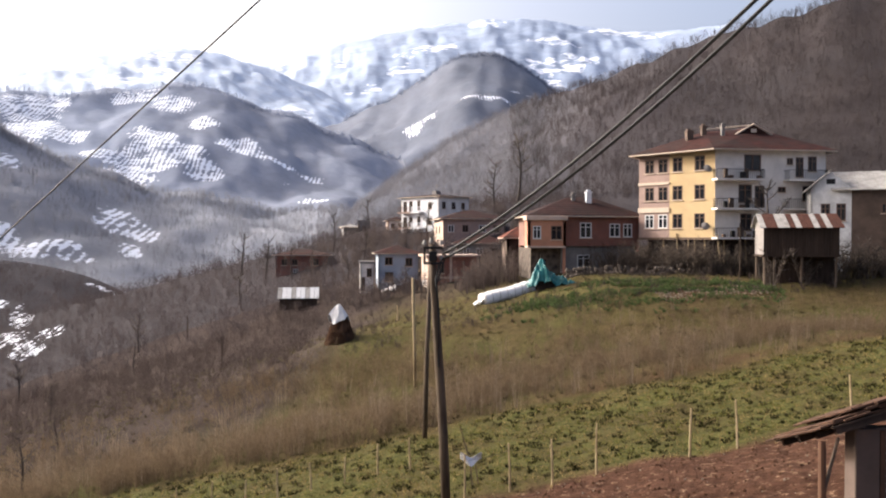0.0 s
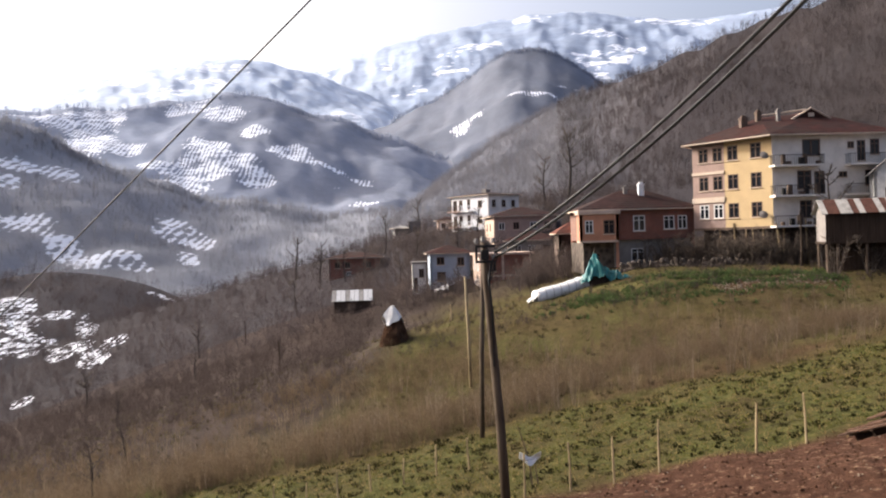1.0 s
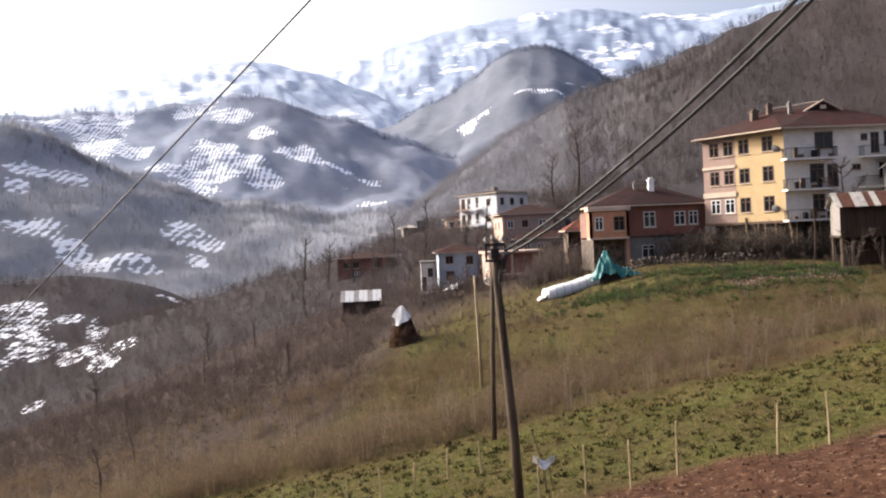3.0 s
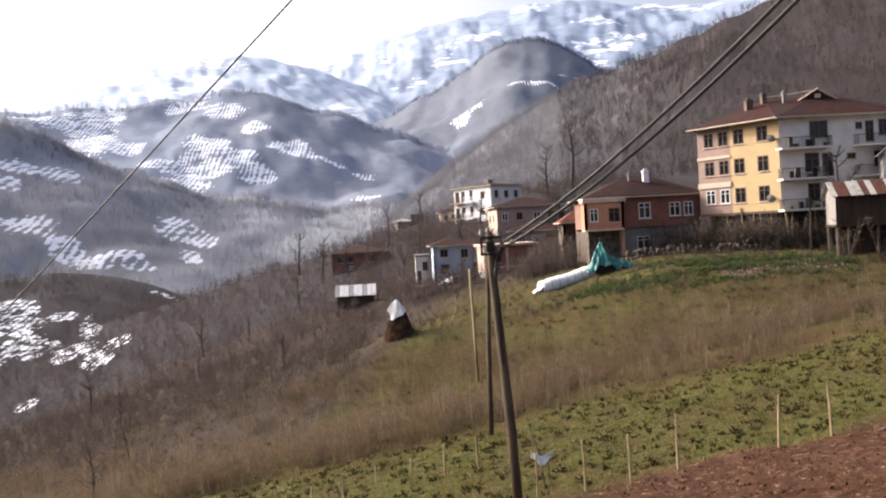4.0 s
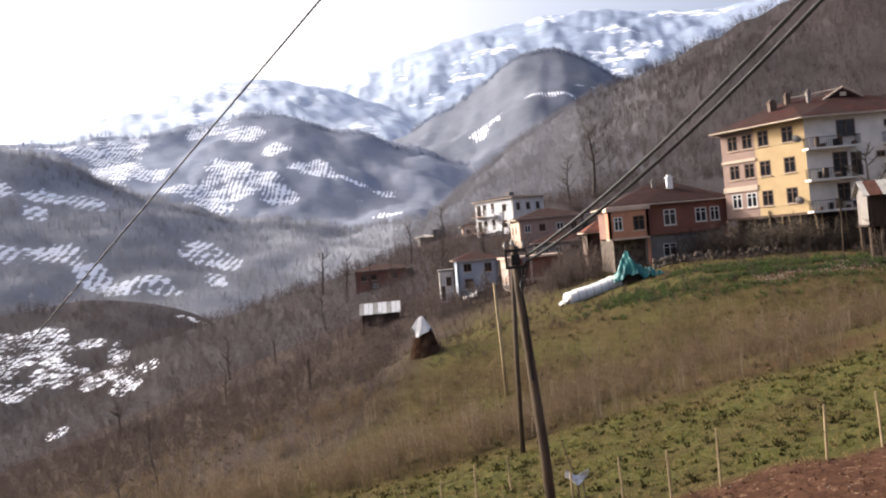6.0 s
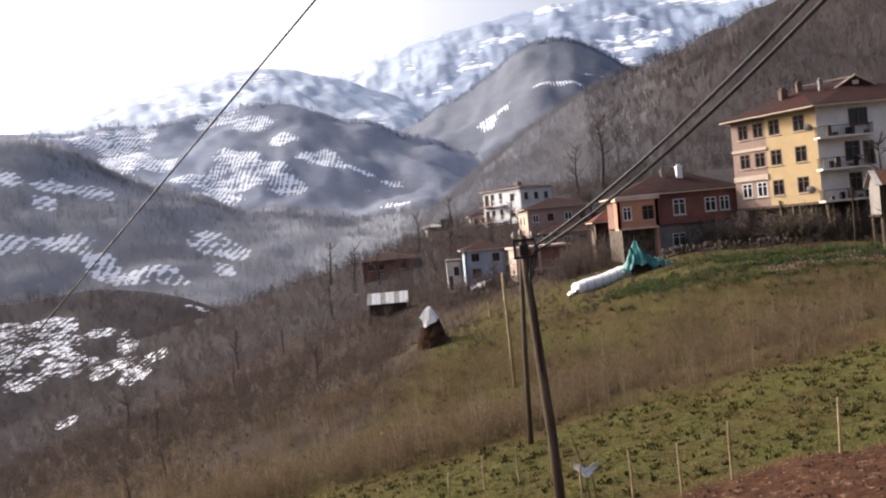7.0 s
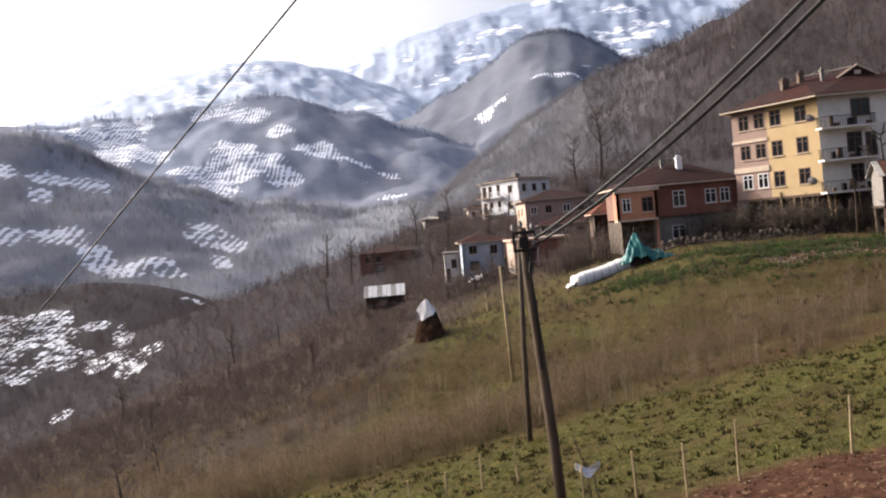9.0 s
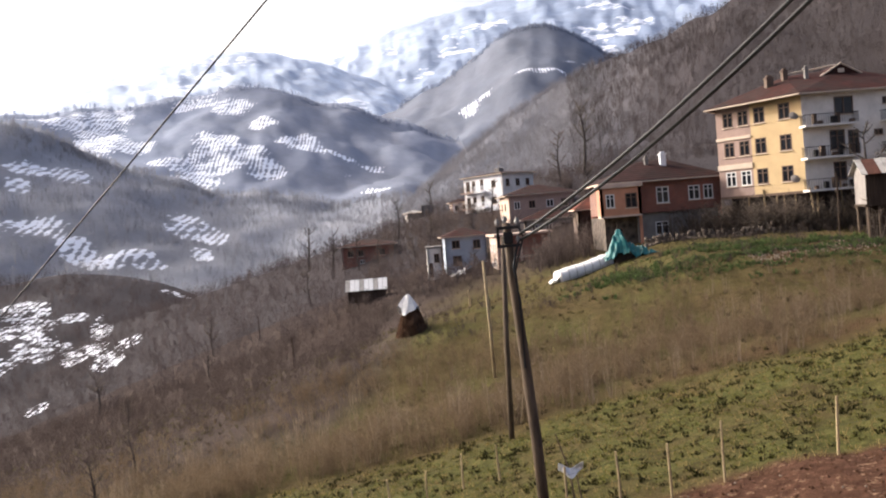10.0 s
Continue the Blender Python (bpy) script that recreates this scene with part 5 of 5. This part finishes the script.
def plant_all():
    # hazel brush in the gully behind the field
    x, y, r = scatter(6800, -52, 46, 38.6, 66, 21)
    keep = (np.abs(x) < 0.62 * y + 6) & (wobble(x, y, 8, 31) + 0.7 * r.uniform(-1, 1, len(x)) > -0.1 + 1.2 * smooth(57, 64, y) * smooth(-2, 10, x))
    x, y = x[keep], y[keep]
    hs = r.uniform(0.7, 2.0, len(x)) * (1 - 0.45 * smooth(14, 30, x))
    growth("hazel_brush", "bare brown hazel brush filling the gully behind the field", "brush", x, y, hs, 7, 6, 0.75, 0.010, 0.010, M["brush"], 22)
    # taller hedge of bushes along the lower edge of the gully
    x, y, r = scatter(2400, -28, 34, 38.4, 52, 71)
    keep = (np.abs(x) < 0.62 * y + 4) & (np.abs(y - 40.5 - 6.5 * smooth(0, 12, x)) < 2.2 + 0.8 * wobble(x, y, 5, 72)) & (wobble(x, y, 4, 73) + r.uniform(-1, 1, len(x)) > -0.7)
    x, y = x[keep], y[keep]
    growth("hedge_brush", "dense bare brown bushes along the field edge", "brush", x, y, r.uniform(1.1, 2.3, len(x)) * (1 - 0.3 * smooth(4, 20, x)), 8, 8, 0.6, 0.012, 0.011, M["brush"], 74)
    # thinner brush on the slope in front of the village
    x, y, r = scatter(4600, -75, 44, 64, 100, 23)
    keep = (np.abs(x) < 0.62 * y + 6) & ((x < -8) | (y < 66) | (r.uniform(0, 1, len(x)) < 0.45)) & ~((x > 7.5) & (x < 20) & (y > 72) & (y < 79)) & ~((x > 15) & (y > 82))
    x, y = x[keep], y[keep]
    growth("slope_brush", "purple-brown leafless brush over the lower slope", "brush", x, y, r.uniform(0.8, 2.2, len(x)) * np.where(x > -8, 0.5, 1.0), 6, 7, 0.75, 0.015, 0.015, M["brush_far"], 24)
    # small trees round the houses and down the valley side
    x, y, r = scatter(5200, -125, 45, 96, 205, 25)
    # keep the house plots free, and stay low between the houses
    plots = ((5, 18, 145, 157), (0, 4.5, 157, 163), (9, 21, 127, 139), (10, 18.5, 116, 124), (13, 17, 92, 98), (-1.5, 5, 109, 116), (-4, -1.4, 107, 111), (5, 13, 101, 109), (-20, -10, 138.5, 147), (-9.5, -5.5, 169.5, 174), (-6.5, -3, 167.5, 172), (-14, -8.5, 99, 103), (15, 29, 83, 96))
    keep = np.abs(x) < 0.62 * y + 6
    low = (x > -7) & (y > 96) & (y < 160) & (x < 22)
    for x0, x1, y0, y1 in plots:
        keep &= ~((x > x0 - 0.8) & (x < x1 + 0.8) & (y > y0 - 0.8) & (y < y1 + 0.8))
        keep &= ~((x > x0) & (x < x1) & (y > y0 - 6) & (y < y0) & (r.uniform(0, 1, len(x)) < 0.4))
    x, y, low = x[keep], y[keep], low[keep]
    growth("village_thicket", "grey leafless thicket and saplings round the houses", "thicket", x, y, r.uniform(1.2, 3.8, len(x)) * np.where(low, 0.85, 0.9), 5, 11, 0.65, 0.022, 0.024, M["thicket"], 26)
    x, y, r = scatter(1500, -14, 23, 96, 158, 81)
    keep = np.ones(len(x), bool)
    for x0, x1, y0, y1 in plots:
        keep &= ~((x > x0 - 0.8) & (x < x1 + 0.8) & (y > y0 - 0.8) & (y < y1 + 0.8))
    keep &= wobble(x, y, 9, 82) + r.uniform(-1, 1, len(x)) > -0.2
    x, y = x[keep], y[keep]
    growth("garden_brush", "dense dark leafless brush between the village houses", "brush", x, y, r.uniform(1.2, 3.2, len(x)), 7, 12, 0.55, 0.025, 0.022, M["twig_dark"], 83)
    x, y, r = scatter(120, 8.6, 15.2, 87.5, 97, 84)
    growth("yard_brush", "dark leafless garden trees and vines beside the brick house", "brush", x, y, r.uniform(1.8, 4.2, len(x)), 4, 9, 0.3, 0.04, 0.022, M["twig_dark"], 85)
    # upright hazel stems that stand clear of the brush
    x, y, r = scatter(1500, -32, 34, 38.8, 60, 86)
    keep = (np.abs(x) < 0.6 * y + 3) & (wobble(x, y, 7, 87) + 0.8 * r.uniform(-1, 1, len(x)) > 0.1 + 0.02 * (y - 40))
    x, y = x[keep], y[keep]
    growth("hazel_stems", "upright pale grey-brown hazel stems in the brush", "brush", x, y, r.uniform(1.3, 2.9, len(x)) * (1 - 0.35 * smooth(8, 24, x)), 5, 4, 0.3, 0.022, 0.012, M["stem"], 88)
    x, y, r = scatter(2600, -40, 38, 39, 80, 94)
    keep = (np.abs(x) < 0.6 * y + 3) & (wobble(x, y, 9, 95) + r.uniform(-1, 1, len(x)) > 0.1)
    x, y = x[keep], y[keep]
    growth("dark_tufts", "small dark tufts and stumps over the slope", "tufts", x, y, r.uniform(0.12, 0.4, len(x)), 7, 2, 1.1, 0.05, 0.04, M["tuft"], 96)
    # dead grass tufts over the whole slope
    x, y, r = scatter(14000, -45, 42, 37.5, 82, 47)
    keep = (np.abs(x) < 0.6 * y + 4) & (wobble(x, y, 6, 48) + r.uniform(-1, 1, len(x)) > -0.4)
    x, y = x[keep], y[keep]
    growth("slope_grass", "dead tufted grass over the hazel slope", "grass", x, y, r.uniform(0.15, 0.55, len(x)), 5, 1, 0.9, 0.02, 0.015, M["dead_grass"], 49)
    # tangle under and round the apartment house
    x, y, r = scatter(1500, 20, 52, 66, 84, 45)
    d = y - (84.0 - 0.75 * (x - 24))
    keep = ((x < 34) & (np.abs(d) < 2.2)) | ((x >= 34) & (x < 46) & (np.abs(y - 76.6) < 1.0)) | ((x > 40) & (y < 69.5) & (y > 67.5)) | ((x > 33) & (x < 41) & (np.abs(y - 65.6) < 0.5))
    x, y = x[keep], y[keep]
    growth("yard_tangle", "tangle of bare vines and brush below the houses", "brush", x, y, r.uniform(1.0, 4.0, len(x)), 8, 12, 0.7, 0.04, 0.035, M["twig"], 46)
    # woods on the hill behind, the left flank's twigs coloured paler as if in haze
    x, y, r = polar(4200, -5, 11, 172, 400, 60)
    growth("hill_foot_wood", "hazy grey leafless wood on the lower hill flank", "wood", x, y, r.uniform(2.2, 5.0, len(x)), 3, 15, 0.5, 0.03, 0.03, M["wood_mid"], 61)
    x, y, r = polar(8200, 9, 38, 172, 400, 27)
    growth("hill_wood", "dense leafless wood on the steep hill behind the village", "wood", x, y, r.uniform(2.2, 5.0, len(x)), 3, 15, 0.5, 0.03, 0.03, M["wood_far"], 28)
    # twigs here carry painted haze, paler than the near brush
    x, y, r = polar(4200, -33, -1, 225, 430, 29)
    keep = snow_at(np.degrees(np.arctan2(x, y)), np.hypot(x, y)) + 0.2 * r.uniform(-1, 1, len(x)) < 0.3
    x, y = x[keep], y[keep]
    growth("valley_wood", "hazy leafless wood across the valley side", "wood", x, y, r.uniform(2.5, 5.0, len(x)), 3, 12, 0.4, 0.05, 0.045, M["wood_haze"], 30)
    # trees along the crests of the spur, the knoll and the valley side, haze painted into their colour
    for a0, a1, name, reach, tall, mat, seed in ((-29, 1, "spur", 752, 6.5, "wood_haze_ridge", 91), (-3, 14, "knoll", 992, 8.0, "wood_haze_ridge", 92), (-29, -3, "side", 416, 4.5, "wood_haze", 93)):
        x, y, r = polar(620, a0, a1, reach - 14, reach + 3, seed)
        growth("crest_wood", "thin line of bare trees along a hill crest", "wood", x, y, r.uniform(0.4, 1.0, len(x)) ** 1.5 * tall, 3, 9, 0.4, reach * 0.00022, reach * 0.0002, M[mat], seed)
    # weeds and dry stalks on the field
    x, y, r = scatter(15000, -24, 30, 23.5, 37.8, 32)
    keep = (wobble(x, y, 5, 41) + r.uniform(-1, 1, len(x)) > -0.5) & (np.abs(x) < 0.62 * y + 3) & ((y > 24.5) | (x < 2))
    x, y = x[keep], y[keep]
    growth("field_weeds", "low green weeds and cabbage-like clumps in the field", "weeds", x, y, r.uniform(0.06, 0.24, len(x)), 5, 2, 1.8, 0.03, 0.028, M["leaf"], 33)
    x, y, r = scatter(8000, -24, 30, 23.5, 38.5, 34)
    x2, y2, r2 = scatter(11000, -24, 30, 24.6, 37.8, 51)
    keep = 0.5 * wobble(x2, y2, 2.2, 52) + r2.uniform(-1, 1, len(x2)) > 0.42
    growth("dark_clumps", "dark leafy clumps standing in the field", "weeds", x2[keep], y2[keep], r2.uniform(0.12, 0.28, keep.sum()), 8, 2, 1.25, 0.042, 0.038, M["leaf_dark"], 53)
    growth("dry_stalks", "pale dry grass stalks standing in the field", "grass", x, y, r.uniform(0.08, 0.3, len(x)), 4, 1, 1.0, 0.02, 0.014, M["straw"], 35)
    x, y, r = scatter(6500, 8, 34, 59.5, 73, 36)
    keep = wobble(x, y, 5, 43) + r.uniform(-1, 1, len(x)) > 0.1 + 1.6 * np.clip(np.abs(y - 66.5 + 0.1 * (x - 20)) / 5 - 0.4, 0, 2) + 1.2 * np.clip((13 - x) / 5, 0, 1)
    x, y = x[keep], y[keep]
    growth("upper_weeds", "dark green leafy clumps on the upper terrace", "weeds", x, y, r.uniform(0.15, 0.55, len(x)), 7, 3, 1.0, 0.06, 0.055, M["leaf_green"], 37)


M["stem"] = blade_mat("pale_hazel_stems", col(96, 84, 70), col(128, 114, 98))
M["tuft"] = blade_mat("dark_winter_tufts", col(38, 34, 22), col(62, 56, 36))
M["thicket"] = blade_mat("grey_thicket_twigs", col(66, 59, 59), col(86, 78, 78))
M["twig_dark"] = blade_mat("dark_bare_twigs", col(72, 63, 60), col(94, 84, 80))
plant_all()


def bare_tree(x, y, h, seed, label, lean=0.0, width=0.35, mat="twig"):
    """A leafless tree: tapered trunk with limbs, and a crown of fine twigs."""
    rng = random.Random(seed)
    t = thing("bare_tree", label, "tree", (x, y, ground_at(x, y)))
    bm = bmesh.new()
    r0 = h * 0.022
    trunk = [Vector((lean * f * h + 0.03 * h * math.sin(4 * f + seed), 0.03 * h * math.cos(3 * f), f * h * 0.8 - 0.3 * (f == 0))) for f in (0, 0.25, 0.5, 0.75, 1)]
    tube(bm, trunk, [r0, r0 * 0.8, r0 * 0.6, r0 * 0.4, r0 * 0.2], 7)
    ends = []
    for k in range(13):
        f = rng.uniform(0.3, 0.98)
        i = min(int(f * 4), 3)
        p = trunk[i].lerp(trunk[i + 1], f * 4 - i)
        a = rng.uniform(0, 6.2832)
        ln = h * width * rng.uniform(0.5, 1.0) * (1.15 - 0.6 * f)
        q = p + Vector((math.cos(a) * ln * 0.7, math.sin(a) * ln * 0.7, ln * rng.uniform(0.4, 0.9)))
        mid = p.lerp(q, 0.5) - Vector((0, 0, 0.06 * ln))
        tube(bm, [p, mid, q], [r0 * 0.35, r0 * 0.22, r0 * 0.08], 5)
        ends += [(p, mid, q, ln)] * 22
    part("trunk", bm, M["bark"], t)
    base, tip = [], []
    for p, mid, q, ln in ends:
        b = mid.lerp(q, rng.uniform(-0.3, 1.0))
        a = rng.uniform(0, 6.2832)
        l2 = ln * rng.uniform(0.15, 0.45)
        base.append(b)
        tip.append(b + Vector((math.cos(a) * l2 * 0.7, math.sin(a) * l2 * 0.7, l2 * rng.uniform(-0.1, 0.9))))
    n = len(base)
    me = cloud_mesh("crown", np.array([list(v) for v in base]), np.array([list(v) for v in tip]), np.full(n, max(0.012, h * 0.0028)), np.random.RandomState(seed), M[mat])
    c = new("crown", me)
    c.parent = t
    return t


TREE = "leafless grey-brown tree with fine upright twigs"
for i, (x, y, h) in enumerate(((27.2, 160, 17), (37.9, 74.4, 11.0), (36.2, 72.8, 5.0), (21.0, 150, 12), (-30.0, 95, 5.0), (-31.5, 75, 4.6), (-20.9, 45, 4.4), (-25, 60, 4.0), (-3.9, 172, 9), (-22, 120, 7), (-34, 110, 7), (-12, 112, 5), (11.5, 96.5, 4.6), (13.2, 90, 4.2), (9.4, 93, 4.0), (48.5, 71.5, 5.0), (46.5, 69.5, 3.2), (29.5, 82.0, 3.4), (24.2, 81.5, 3.0), (-44, 96, 6.5), (15.0, 97.0, 5.5), (6.8, 98.5, 3.5), (3.5, 128, 7), (7.5, 140, 8), (-3.5, 131, 8), (-10, 150, 9), (22.5, 131, 8), (20, 118, 7), (-16, 134, 7), (-12.5, 133, 6), (-21, 140, 9), (2.5, 104, 4.5), (-6, 121, 6), (16, 108, 6), (19.5, 104, 6.5), (31, 118, 9), (-27, 150, 10))):
    bare_tree(x, y, h, 50 + i, TREE)


# ---- stones on the ploughed strip and the path ----
def stones():
    rng = random.Random(12)
    bm = bmesh.new()
    for k in range(620):
        if k < 120:
            x, y = rng.uniform(2.5, 17), rng.uniform(15, 24.2)
            s = rng.uniform(0.015, 0.05)
        else:
            x = rng.uniform(23, 33)
            y = 64.5 + 0.15 * (x - 28) + rng.gauss(0, 0.8)
            s = rng.uniform(0.03, 0.11)
        m = pose(x, y, ground_at(x, y) + 0.2 * s, rng.uniform(0, 90), rng.uniform(0, 90), rng.uniform(0, 90)) @ Matrix.Diagonal((s * 1.3, s, s * 0.7, 1))
        bmesh.ops.create_icosphere(bm, subdivisions=1, radius=1, matrix=m)
    me = bpy.data.meshes.new("loose_stones")
    bm.to_mesh(me)
    bm.free()
    me.materials.append(M["rubble"])
    bm = bmesh.new()
    for k in range(2200):
        x, y = rng.uniform(2.5, 18), rng.uniform(14, 24.2)
        s = rng.uniform(0.012, 0.05) * (0.6 + 0.5 * math.sin(1.7 * x + 4.2 * y) ** 2)
        m = pose(x, y, ground_at(x, y), rng.uniform(0, 90), rng.uniform(0, 90), rng.uniform(0, 90)) @ Matrix.Diagonal((s * 1.8, s * 1.2, s * 0.6, 1))
        bmesh.ops.create_icosphere(bm, subdivisions=1, radius=1, matrix=m)
    clods = bpy.data.meshes.new("soil_clods")
    bm.to_mesh(clods)
    bm.free()
    clods.materials.append(M["clod"])
    tagged(new("soil_clods", clods), "brown clods of turned soil on the ploughed strip", "soil", kind="stuff")
    tagged(new("loose_stones", me), "pale loose stones and clods scattered over the brown soil", "stones", kind="stuff")


stones()
